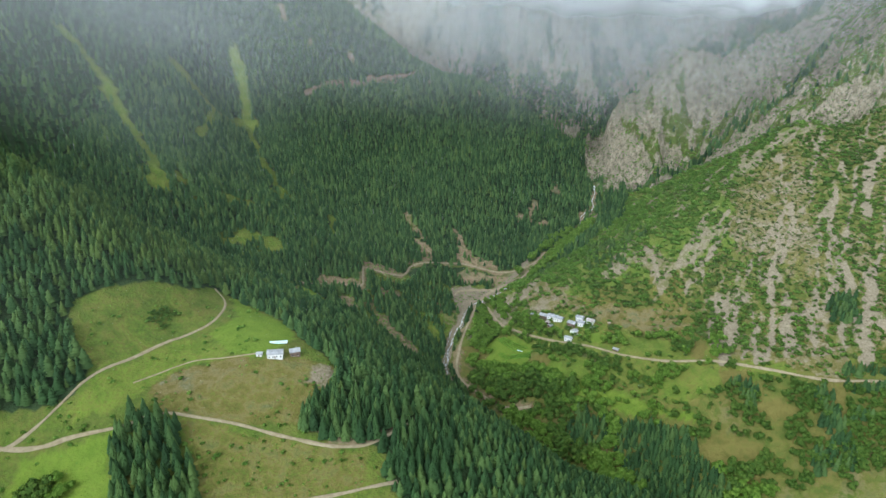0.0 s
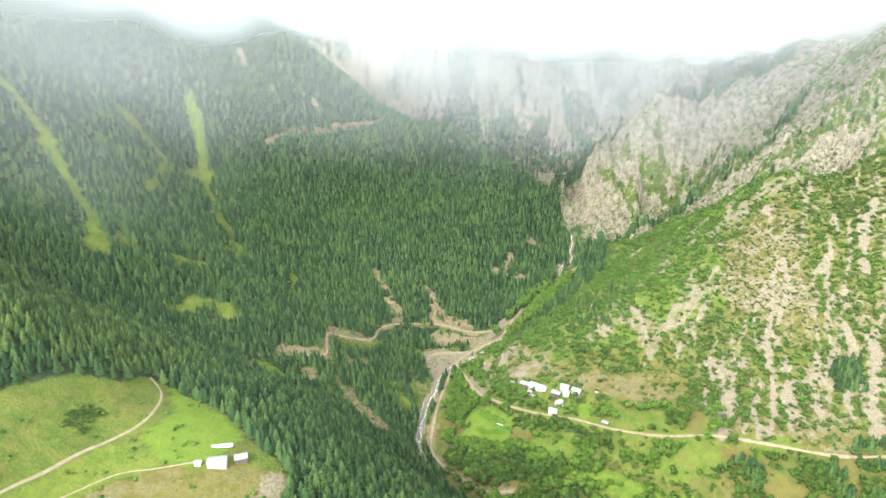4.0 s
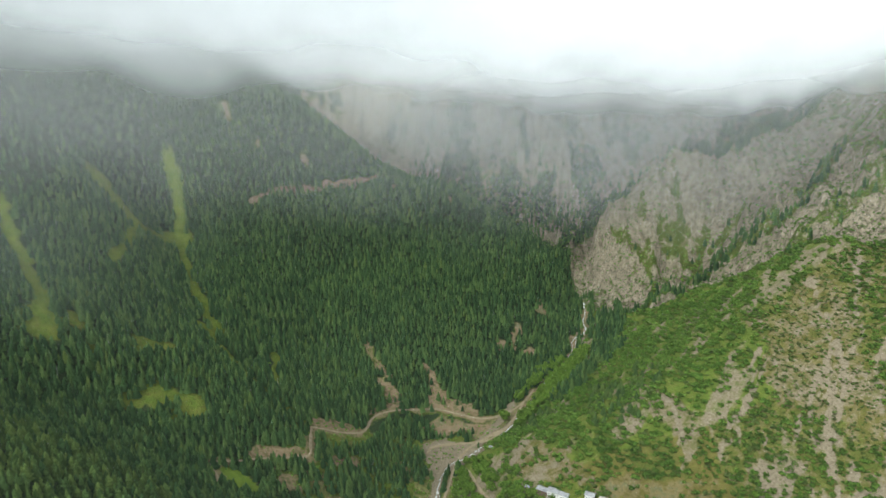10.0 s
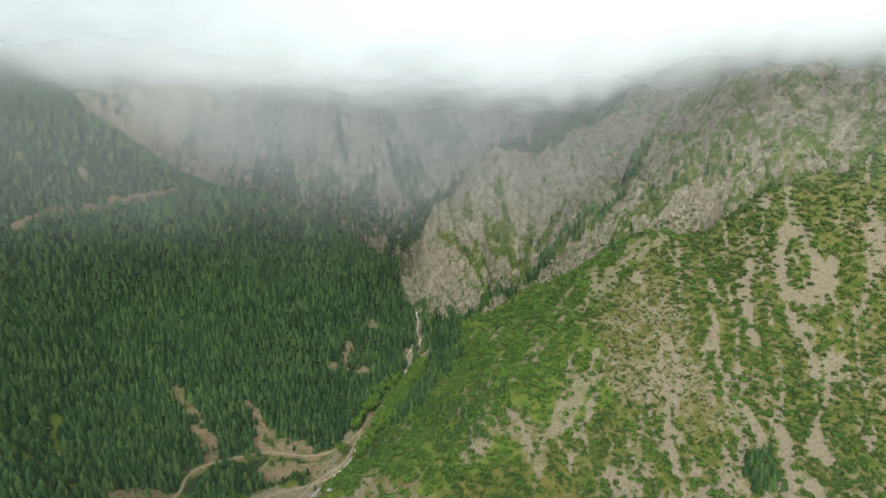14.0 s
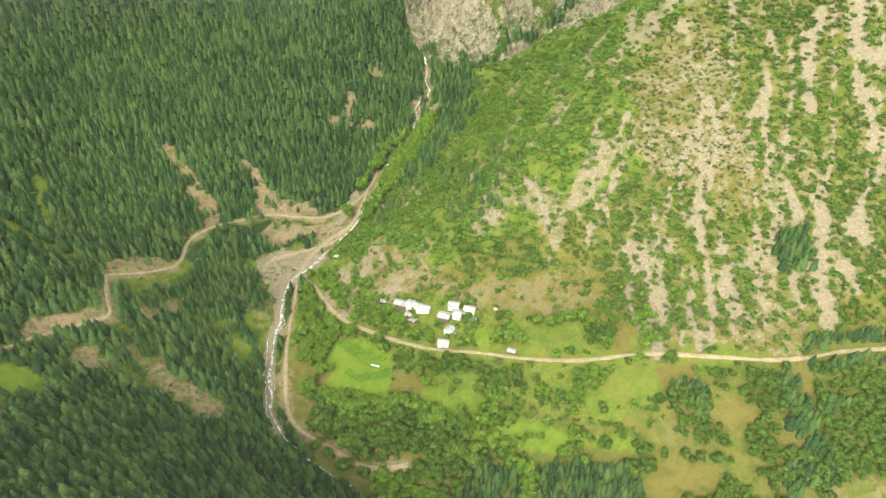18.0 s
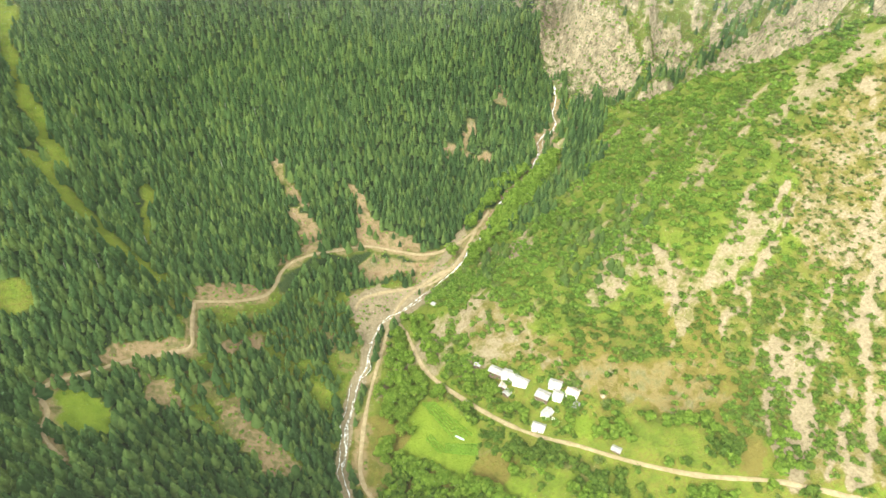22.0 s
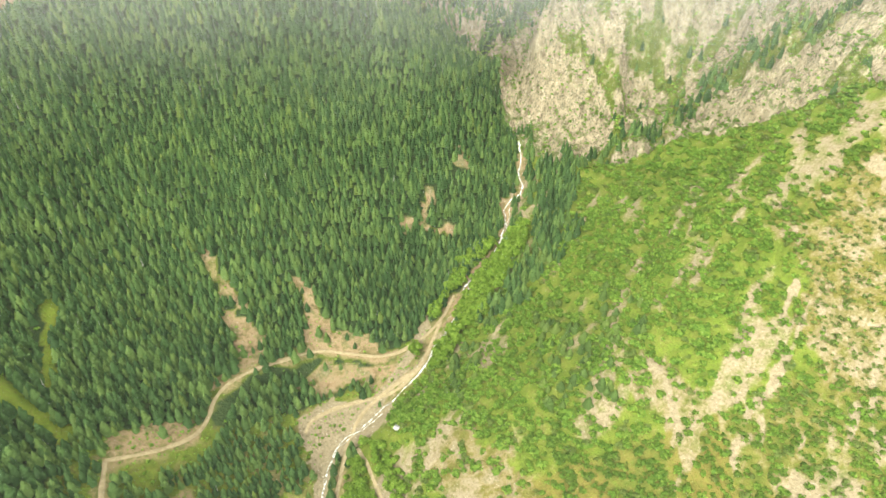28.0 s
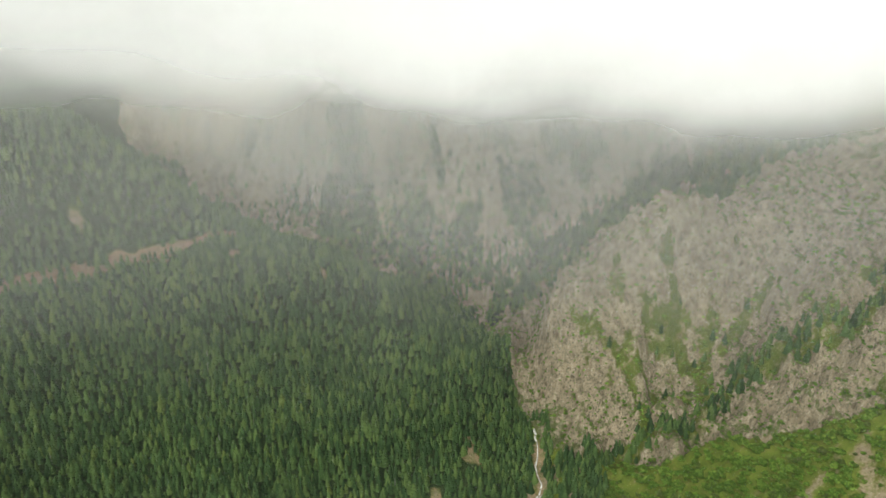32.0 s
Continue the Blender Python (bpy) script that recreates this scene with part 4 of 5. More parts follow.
keep &= ~high | (rs.rand(len(x)) < 0.8)
fx, fy = x[keep], y[keep]
near_wood = inside([(-60, 430), (60, 430), (80, 520), (-20, 560), (-60, 520)], fx, fy)
chosen = np.where(near_wood)[0][:170]
rest = np.ones(len(fx), bool)
rest[chosen] = False
spot = np.stack([fx, fy], 1)
tall = 8.5 + 9.5 * rs.rand(len(fx)) * (0.55 + 0.75 * value_noise(fx / 50, fy / 50))
shapes = [spruce_shape(pr, 7, 7) for _ in range(8)]
far_shapes = [spruce_shape(pr, 5, 5, False) for _ in range(8)]
young = inside(SPUR_WOOD, fx, fy) & (rs.rand(len(fx)) < 0.8) | (rs.rand(len(fx)) < 0.05)
for name, sel, leaf, what in (("spruce_forest", rest & ~young, SPRUCE, "dense dark green spruce forest on steep slopes"), ("young_forest", rest & young, SPRUCE_PALE, "lighter green young conifer wood on the spur above the meadow")):
    wide = tall * (1.55 + 0.7 * rs.rand(len(fx)))
    far = sel & ((fy > 1230) | (fx < -330))
    spread(name, shapes, spot[sel & ~far], tall[sel & ~far], wide[sel & ~far], leaf, rs, what, "forest")
    spread(name, far_shapes, spot[far], tall[far], wide[far], leaf, rs, what, "forest")

# the same forest below the flight's first stretch
far_rng = np.random.RandomState(29)
x, y = np.concatenate([np.array(scatter(rs, (-520, 60, 560, 384), 11.0)), np.array(scatter(far_rng, (420, 384, 620, 540), 9.0))], 1)
keep = inside(LEFT_BANK, x, y) & ~inside(FARM_MEADOW, x, y) & off_roads(x, y, 2)
high = 9 + 8 * rs.rand(keep.sum())
spread("spruce_forest", far_shapes, np.stack([x[keep], y[keep]], 1), high, high * 1.6, SPRUCE, rs, "dense dark green spruce forest on steep slopes", "forest")

# dead grey stems standing among the spruces
def snag_shape(rng):
    v = [(0.022 * math.cos(2.1 * j), 0.022 * math.sin(2.1 * j), -0.03) for j in range(3)] + [(rng.uniform(-0.02, 0.02), 0, 1.0)]
    f = [(j, (j + 1) % 3, 3) for j in range(3)]
    for k in range(9):
        z, a, l = 0.3 + 0.07 * k, rng.uniform(0, 6.28), 0.1 * (1 - 0.08 * k)
        v += [(0, 0, z - 0.012), (0, 0, z + 0.012), (l * math.cos(a), l * math.sin(a), z - 0.03)]
        f.append((len(v) - 3, len(v) - 2, len(v) - 1))
    return np.array(v), np.array(f)


pale = np.where((rs.rand(len(fx)) < 0.006) & (fy > 850))[0]
spread("dead_spruces", [snag_shape(pr) for _ in range(4)], spot[pale] + 1.5, tall[pale] * 1.15, tall[pale] * 1.1, DEAD, rs, "bare pale grey dead spruce stems in the forest", "dead trees")

# conifers beyond the stream, on ledges of the rock and along the ravine
x, y = scatter(rs, (190, 900, 760, 1560), 6.0)
rag = fbm(x, y, 45, 3) * 40
dark = (inside(GORGE_DARK, x + rag, y - 0.6 * rag) & (rs.rand(len(x)) < 0.72)) | ((away(STREAM, x, y) < 15) & (y > 1180))
ledges = (rocky(x, y) > 0.5) & (greened(x, y) > 0.6) & (rs.rand(len(x)) < 0.10)
ravine = (away(RAVINE, x, y) < 16) & (rs.rand(len(x)) < 0.5)
flank = np.any([inside(p, x, y) for p in FLANK_PINES], axis=0) & (rs.rand(len(x)) < 0.45)
pines = flank & off_roads(x, y) & ~inside(LEFT_BANK, x, y)
pine_spot = np.stack([x[pines], y[pines]], 1)
high = 7 + 6 * rs.rand(len(pine_spot))
spread("hillside_pines", shapes, pine_spot, high, high * 2.6, SPRUCE_PALE, rs, "grey-green rounded pines on the green hillside", "conifers")
keep = (dark | ledges | ravine) & off_roads(x, y) & ~inside(LEFT_BANK, x, y)
x2, y2 = scatter(rs, (-250, 1400, 1050, 1900), 5)
far = (inside(BACK_LAND, x2, y2) | inside(DARK_SLOPE, x2, y2)) & (rs.rand(len(x2)) < 0.07 + 0.6 * greened(x2, y2))
x3, y3 = scatter(rs, (212, 560, 700, 800), 5)
grove = inside(PINE_GROVE, x3, y3) | inside(LOW_PINES, x3, y3) | inside(RIVER_PINES, x3, y3) | ((fbm(x3, y3, 30, 2) > 0.32) & inside(EAST_GROVES, x3, y3)) | ((np.abs(away(VILLAGE_ROAD, x3, y3) - 9) < 4) & (x3 > 530))
grove &= off_roads(x3, y3)
spot = np.concatenate([np.stack([x[keep], y[keep]], 1), np.stack([x2[far], y2[far]], 1), np.stack([x3[grove], y3[grove]], 1)])
tall = 9 + 9 * rs.rand(len(spot)) + np.where(inside(GORGE_DARK, spot[:, 0], spot[:, 1]), 4, 0)
wide = tall * (1.5 + 0.5 * rs.rand(len(spot)))
far = spot[:, 1] > 1330
for kinds, sel in ((shapes, ~far), (far_shapes, far)):
    spread("scattered_conifers", kinds, spot[sel], tall[sel], wide[sel], SPRUCE, rs, "scattered dark conifers on rock ledges and banks", "conifers")

# shrubs of the sunny hillside
x, y = scatter(rs, (170, 640, 840, 1240), 3.6)
left, rock = inside(LEFT_BANK, x, y), rocky(x, y)
one, two = cover(x, y)
lumps = fbm(x + 40, y * 0.8, 24, 4)
dry_top = inside(DRY_TOP, x, y)
flank = ((x < 500) & (y > 880)) | (y > 1010)
runs = channel(x, y)
stones = np.min([(away(line, x, y) + fbm(x, y, 11, 3) * w) / w for line, w in SCREES + EAST_SCREES], axis=0)
want = np.where(flank, 0.26 + 0.24 * step(-0.2, 0.15, lumps), (0.48 + 0.26 * step(-0.3, 0.05, lumps)) * (1 - 0.8 * runs))
want = np.where(flank, want * (1 - 0.6 * step(0.08, 0.32, fbm((x + y) * 0.35, (y - x) * 1.0, 24, 4))), want)
want = np.where(dry_top, 0.56 - 0.45 * runs, want)
want *= np.where(stones < 0.6, 0.06, 1.0) * np.where(inside(DRY_FOOT, x, y), 0.22, 1.0) * np.where(inside(VILLAGE_BANK, x, y) | inside(ORANGE_BANK, x, y), 0.4, 1.0)
for poly, *_ in FIELDS + FALLOW:
    want *= np.where(inside(poly, x, y), 0.0, 1.0)
want *= np.where((y < 860) & (away(TERRACE, x, y) < 26), 0.25, 1.0) * np.where(y < 740 - 0.45 * (x - 350), 0.42, 1.0)
want *= np.where(inside(GORGE_GREEN, x, y) | inside(GORGE_DARK, x, y), 0.1, 1.0)
keep = ~left & (rock < 0.5) & (rs.rand(len(x)) < want) & off_roads(x, y, 2) & (y > 690 - (x - 300) * 0.25)
spot = np.stack([x[keep], y[keep]], 1)
dull = dry_top[keep] & (rs.rand(len(spot)) < 0.8) | (rs.rand(len(spot)) < 0.08)
deep = ~dull & (fbm(spot[:, 0] + 70, spot[:, 1], 45, 3) + 0.5 * (rs.rand(len(spot)) - 0.5) + np.where(flank[keep], -0.3, np.where(spot[:, 1] < 760 - 0.45 * (spot[:, 0] - 350), 0.4, 0.0)) > 0)
size = (2.2 + 3.0 * rs.rand(len(spot)) ** 1.7) * np.where(dry_top[keep], 0.85, np.where(flank[keep], 1.6, 1.35))
bushes = [leafy_shape(pr, 62, 0.165) for _ in range(8)]
tiny_bushes = [leafy_shape(pr, 13, 0.38) for _ in range(8)]
small_bushes = [leafy_shape(pr, 22, 0.3) for _ in range(8)]
for name, sel, leaf, what in (("hillside_shrubs", ~dull & ~deep, SHRUB, "bright green hazel and oak scrub dotting the hillside"), ("deep_green_shrubs", deep, SHRUB_DEEP, "deep green rounded bushes between bare stony runs"), ("dry_shrubs", dull, SHRUB_DULL, "olive half-dry scrub on the stony crest")):
    spread(name, bushes, spot[sel], size[sel], size[sel] * 1.55, leaf, rs, what, "shrubs")

# scrub in the rock, along roads and in the meadow
x, y = scatter(rs, (120, 900, 1000, 1800), 4.0)
keep = (rocky(x, y) > 0.5) & (rs.rand(len(x)) < 0.38 + 0.4 * greened(x, y))
x2, y2 = scatter(rs, (-300, 380, 250, 1150), 5.0)
edge = np.min([away(line, x2, y2) for line, _ in ROADS], axis=0)
open_wood = inside(OPEN_WOOD, x2, y2)
bank = inside(SLOPE_BROWN, x2, y2) | inside(LOWER_BROWN, x2, y2)
low = ((edge < 14) & (rs.rand(len(x2)) < 0.13)) | (inside(FARM_MEADOW, x2, y2) & (fbm(x2, y2, 22, 3) > np.where(bank, -0.12, 0.15)) & (rs.rand(len(x2)) < np.where(bank, 0.5, 0.35))) | (inside([(-200, 538), (-186, 560), (-168, 558), (-182, 534)], x2, y2) & (rs.rand(len(x2)) < 0.8)) | (open_wood & (rs.rand(len(x2)) < 0.7)) | (np.any([inside(p[0], x2, y2) for p in WASTE + RAW_BANKS], axis=0) & (rs.rand(len(x2)) < 0.25))
low &= off_roads(x2, y2, 1.5) & ~((away([(-79, 513), (-65, 521)], x2, y2) < 22))
for line, w in STRIPS:
    low |= (away(line, x2, y2) < w) & (rs.rand(len(x2)) < 0.08)
spot = np.stack([x2[low], y2[low]], 1)
size = (1.0 + 2.0 * rs.rand(len(spot)) ** 2) * np.where(inside(FARM_MEADOW, spot[:, 0], spot[:, 1]), 1.25, 1.0)
spread("low_scrub", small_bushes, spot, size, size * 1.5, SHRUB, rs, "low green scrub on verges and in the meadow", "shrubs")
x4, y4 = scatter(rs, (-205, 530, -160, 565), 3.2)
thick = inside([(-196, 540), (-186, 558), (-170, 557), (-180, 536)], x4, y4)
high = 2.5 + 1.8 * rs.rand(thick.sum())
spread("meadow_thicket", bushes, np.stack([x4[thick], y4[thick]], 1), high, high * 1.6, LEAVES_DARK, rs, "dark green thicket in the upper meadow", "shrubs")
spot = np.stack([x[keep], y[keep]], 1)
size = 1.5 + 2.8 * rs.rand(len(spot)) ** 2.2
lit = (greened(spot[:, 0], spot[:, 1]) > 0.55) & (rs.rand(len(spot)) < 0.6)
for sel, leaf, what in ((~lit, SHRUB_DEEP, "dark green bushes clinging to the pale rock"), (lit, SHRUB, "bright green scrub in the clefts of the rock")):
    spread("rock_scrub", tiny_bushes, spot[sel], size[sel], size[sel] * 1.5, leaf, rs, what, "shrubs")

# broadleaved trees along the stream, round the village and between the fields
x, y = np.concatenate([np.array(scatter(rs, (90, 560, 700, 1200), 6.2)), np.array(scatter(rs, (-245, 390, -195, 420), 6.2))], 1)
noise_b = fbm(x, y, 26, 3)
belt = inside(BROADLEAF_BELT, x, y) | (inside(RIVERSIDE, x, y) & (noise_b > -0.4)) | inside(GORGE_GREEN, x, y) | inside(DARK_GROVE, x, y) | (inside(VILLAGE_TREES, x, y) & (noise_b > -0.12))
belt |= inside(EAST_GROVES, x, y) & (noise_b > -0.15)
belt |= (x > 180) & (x < 420) & (y < 800) & (y > 650) & (noise_b > 0.2)
for poly, *_ in FIELDS + FALLOW:
    belt &= ~inside(poly, x, y)
    belt |= (away(list(poly) + [poly[0]], x, y) < 4) & (rs.rand(len(x)) < 0.2) & (x > 100)
belt &= ~inside(LEFT_BANK, x, y) & ~inside(LOW_PINES, x, y) & ~inside(RIVER_PINES, x, y)
belt |= (away(STREAM, x, y) < 20) & (y > 1050) & (y < 1200) & (x > 205) & (rs.rand(len(x)) < 0.8)
belt |= inside(GREEN_GROVE, x, y) & (noise_b > -0.25)
for line, w in HEDGES:
    belt |= (away(line, x, y) < w) & (rs.rand(len(x)) < 0.6)
belt |= inside(LOW_CLUMP, x, y)
belt &= off_roads(x, y, 3.8)
HOUSES = [(202, 887, 5, 4.5), (216, 871, 13, 8), (226, 862, 13, 9), (233, 852, 13, 7), (219, 857, 6, 6), (221, 849, 6, 6), (259, 838, 10, 7.5), (247, 832, 11, 9), (259, 828, 8, 8), (271, 827, 10, 8), (271, 817, 6, 5), (247, 817, 8, 7), (238, 808, 10, 6), (294, 779, 7, 5), (188, 857, 4, 4), (173, 974, 4, 4)]
for hx, hy, w, d in HOUSES:
    belt &= np.hypot(x - hx, y - hy) > max(w, d) * 0.6 + 3.5
bx, by = x[belt], y[belt]
singles = np.where(inside(VILLAGE_TREES, bx, by) | inside(RIVERSIDE, bx, by))[0][:120]
rest = np.ones(len(bx), bool)
rest[singles] = False
spot = np.stack([bx, by], 1)
size = 6.5 + 5.5 * rs.rand(len(spot)) + np.where((spot[:, 1] > 1040) | inside(BROADLEAF_BELT, spot[:, 0], spot[:, 1]), 2.5, 0)
crowns = [leafy_shape(pr, 130, 0.16, 0.95, 0.45, 0.12) for _ in range(6)]
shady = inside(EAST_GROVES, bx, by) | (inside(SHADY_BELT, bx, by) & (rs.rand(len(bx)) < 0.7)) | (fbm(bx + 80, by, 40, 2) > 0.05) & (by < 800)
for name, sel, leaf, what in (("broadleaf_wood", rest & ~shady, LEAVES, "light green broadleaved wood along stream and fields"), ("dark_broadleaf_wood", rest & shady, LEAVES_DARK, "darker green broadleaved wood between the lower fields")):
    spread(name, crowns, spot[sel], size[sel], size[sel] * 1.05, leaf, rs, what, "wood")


# ---- single trees with stem and crown ----
def part(name, verts, faces, material, parent, label=""):
    me = bpy.data.meshes.new(name)
    me.from_pydata([tuple(map(float, v)) for v in verts], [], [tuple(map(int, f)) for f in faces])
    me.materials.append(material)
    ob = new(name, me)
    ob.parent = parent
    return tagged(ob, label)


def stem_shape(h, r, limbs, rng, sides=6):
    v, f = [], []

    def tube(a, b, ra, rb):
        a, b = Vector(a), Vector(b)
        d = (b - a).normalized()
        u = d.orthogonal().normalized()
        w = d.cross(u)
        off = len(v)
        for c, q in ((a, ra), (b, rb)):
            v.extend(tuple(c + (u * math.cos(6.2832 * j / sides) + w * math.sin(6.2832 * j / sides)) * q) for j in range(sides))
        f.extend((off + j, off + (j + 1) % sides, off + sides + (j + 1) % sides, off + sides + j) for j in range(sides))

    tube((0, 0, -0.8), (0, 0, h * 0.45), r, r * 0.75)
    tube((0, 0, h * 0.45), (0.02 * h, 0, h * 0.8), r * 0.75, r * 0.2)
    for k in range(limbs):
        a = 6.28 * k / max(1, limbs) + rng.uniform(-0.4, 0.4)
        z = h * rng.uniform(0.3, 0.55)
        tube((0, 0, z), (0.3 * h * math.cos(a), 0.3 * h * math.sin(a), z + 0.22 * h), r * 0.4, r * 0.12)
    return v, f


def single_tree(name, h, spread_by, crown_shape, stem, leaf, label, category, group):
    root = tagged(new(name), label, category, group)
    sv, sf = stem
    part("trunk", sv, sf, BARK, root)
    cv, cf = crown_shape
    part("crown", cv * np.array([spread_by, spread_by, h]), cf, leaf, root)
    return root


kinds = [single_tree("spruce_tree", 15 + 3 * k, 23 + 3 * k, spruce_shape(pr, 13, 14, False), stem_shape(17 + 3 * k, 0.3, 0, pr), SPRUCE,
                     "tall dark green spruce on the grassy spur", "tree", "spruces on the spur") for k in range(3)]
x, y = scatter(rs, (-185, 385, -110, 465), 6.0)
keep = inside(TREE_CLUMP, x, y) & off_roads(x, y, 1.5)
stand = [(a, b) for a, b in zip(x[keep], y[keep])] + [(fx[i], fy[i]) for i in chosen]
for n, (a, b) in enumerate(stand):
    m = pose(a, b, float(on_ground(a, b)) - 0.2, 0, 0, pr.uniform(0, 360))
    if n < 3:
        kinds[n].matrix_basis = m
    else:
        copy_thing(kinds[n % 3], m)
kinds = [single_tree("broadleaf_tree", 8 + 2 * k, 9 + 2 * k, leafy_shape(pr, 260, 0.11, 0.95, 0.45, 0.12), stem_shape(8 + 2 * k, 0.25, 5, pr), LEAVES,
                     "rounded light green broadleaved tree near the village", "tree", "broadleaved trees by the village") for k in range(3)]
for n, i in enumerate(singles):
    m = pose(bx[i], by[i], float(on_ground(bx[i], by[i])) - 0.2, 0, 0, pr.uniform(0, 360))
    if n < 3:
        kinds[n].matrix_basis = m
    else:
        copy_thing(kinds[n % 3], m)


# ---- stones ----
def stone_shape(rng):
    bm = bmesh.new()
    bmesh.ops.create_icosphere(bm, subdivisions=1, radius=0.5)
    for v in bm.verts:
        v.co *= rng.uniform(0.7, 1.2)
        v.co.z = v.co.z * 0.7 + 0.2
    bm.faces.ensure_lookup_table()
    out = np.array([tuple(v.co) for v in bm.verts]), np.array([[v.index for v in f.verts] for f in bm.faces])
    bm.free()
    return out


x, y = scatter(rs, (60, 780, 480, 1560), 2.6)
d = away(STREAM, x, y)
keep = ((d < 6) & (y > 800) & (rs.rand(len(x)) < 0.22)) | (inside(GRAVEL, x, y) & (rs.rand(len(x)) < 0.02))
x2, y2 = scatter(rs, (-60, 430, 60, 540), 4)
crag = (np.hypot(x2 - 5, y2 - 505) < 28) & (rs.rand(len(x2)) < 0.3) & off_roads(x2, y2, 1)
spot = np.concatenate([np.stack([x[keep], y[keep]], 1), np.stack([x2[crag], y2[crag]], 1)])
size = 0.5 + 1.2 * rs.rand(len(spot)) ** 2
spread("boulders", [stone_shape(pr) for _ in range(6)], spot, size, size * 1.2, STONE, rs, "grey boulders strewn along the stream bed", "boulders", 0.1)

# ---- vegetable rows ----
rows = []


def crop_line(a, b, pitch=1.3):
    """Plants in a line from one place of the plan to another."""
    a, b = np.array(a, float), np.array(b, float)
    rows.extend(a + (b - a) * t for t in np.linspace(0, 1, int(np.hypot(*(b - a)) / pitch)))


for k in range(5):
    crop_line((150 + 2.3 * k, 879 - 0.8 * k), (172 + 3.6 * k, 831 - 0.8 * k))
for k in range(3):
    crop_line((149 + 2.0 * k, 843 + 0.9 * k), (159 + 2.0 * k, 824 + 0.9 * k))
    crop_line((222 + 1.3 * k, 789 + 0.9 * k), (232 + 1.4 * k, 772 + 0.5 * k))
for k in range(6):
    crop_line((165 - 0.4 * k, 830 - 1.3 * k), (189 - 0.2 * k, 817 - 1.8 * k), 1.0)
rows = np.array(rows) + (rs.rand(len(rows), 2) - 0.5) * 0.5
spread("vegetable_rows", [leafy_shape(pr, 12, 0.3) for _ in range(4)], rows, 1.3 + 0.5 * rs.rand(len(rows)), 2.2 + 0.6 * rs.rand(len(rows)), CROP, rs, "bright green vegetable rows in a terraced garden", "crops", 0.05)


# ---- houses ----
def box(x0, y0, z0, x1, y1, z1):
    v = [(x, y, z) for z in (z0, z1) for x, y in ((x0, y0), (x1, y0), (x1, y1), (x0, y1))]
    return v, [(3, 2, 1, 0), (4, 5, 6, 7), (0, 1, 5, 4), (1, 2, 6, 5), (2, 3, 7, 6), (3, 0, 4, 7)]


def house(w, d, h, rise, wall, roof, label, windows=3, group="village houses", flat=False):
    """A gabled house: walls with gables, two roof slopes with eaves, ridge cap, chimney, door and windows."""
    root = tagged(new("house"), label, "house", group)
    a, b = w / 2, d / 2
    v = [(-a, -b, -3), (a, -b, -3), (a, b, -3), (-a, b, -3), (-a, -b, h), (a, -b, h), (a, b, h), (-a, b, h), (-a, 0, h + rise), (a, 0, h + rise)]
    part("walls", v, [(3, 2, 1, 0), (0, 1, 5, 4), (2, 3, 7, 6), (1, 2, 6, 9, 5), (3, 0, 4, 8, 7), (4, 5, 9, 8), (6, 7, 8, 9)], wall, root)
    over, t = 0.6, 0.12
    for s in (-1, 1):
        k = rise / b
        e = b + over
        y0, z0, z1 = s * e, h - over * k + 0.05, h + rise + 0.05
        v = [(-a - over, y0, z0), (a + over, y0, z0), (a + over, 0, z1), (-a - over, 0, z1)]
        v += [(p[0], p[1], p[2] + t) for p in v]
        part("roof_slope", v, [(3, 2, 1, 0), (4, 5, 6, 7), (0, 1, 5, 4), (1, 2, 6, 5), (2, 3, 7, 6), (3, 0, 4, 7)], roof, root)
    part("ridge_cap", *box(-a - over, -0.18, h + rise + 0.1, a + over, 0.18, h + rise + 0.24), roof, root)
    if w > 7:
        part("chimney", *box(a * 0.4 - 0.35, 0.4, h, a * 0.4 + 0.35, 1.1, h + rise + 0.9), STONE, root, "stone chimney")
    part("door", *box(-0.5, -b - 0.06, 0.0, 0.5, -b + 0.05, 2.05), TIMBER, root, "dark timber door")
    for k in range(windows):
        x = -a + w * (k + 0.5) / windows
        if abs(x) > 0.9:
            pane = part("window", *box(x - 0.45, -b - 0.05, 1.0, x + 0.45, -b + 0.05, 2.2), GLASS, root, "dark window pane")
            part("window_sill", *box(x - 0.55, -b - 0.15, 0.9, x + 0.55, -b - 0.02, 1.0), WALL, pane)
    for s in (-1, 1):
        part("window", *box(s * a - 0.05, -0.45, 1.0, s * a + 0.05, 0.45, 2.1), GLASS, root, "dark window pane")
    return root


def settle(ob, x, y, turn, r):
    z = min(float(on_ground(x + dx * r, y + dy * r)) for dx, dy in ((0, 0), (1, 0), (-1, 0), (0, 1), (0, -1)))
    top = float(on_ground(x, y))
    ob.matrix_basis = pose(x, y, max(z + 0.2, top - 0.6), 0, 0, turn)


for n, (hx, hy, w, d) in enumerate(HOUSES):
    big = w > 7
    wall = (WALL, TIMBER, WALL)[n % 3] if big else TIMBER
    roof = ROOF_RUST if n in (9, 4) else ROOF
    what = "white-roofed timber village house with small dark windows" if wall is TIMBER and big else "whitewashed village house under a pale metal roof" if big else "small timber shed with a pale metal roof"
    if roof is ROOF_RUST:
        what = "old village house under a weathered brownish metal roof"
    settle(house(w, d, 4.6 if big else 2.5, 1.5 if big else 0.9, wall, roof, what, 3 if big else 1), hx, hy, (-32, -38, -35, -40, 55, 35)[n % 6], 2.5)
settle(house(12.6, 8.2, 4.2, 1.6, WALL, ROOF, "large whitewashed farmhouse with a bright white metal roof", 4, "farm buildings"), -79, 514, 4, 3)
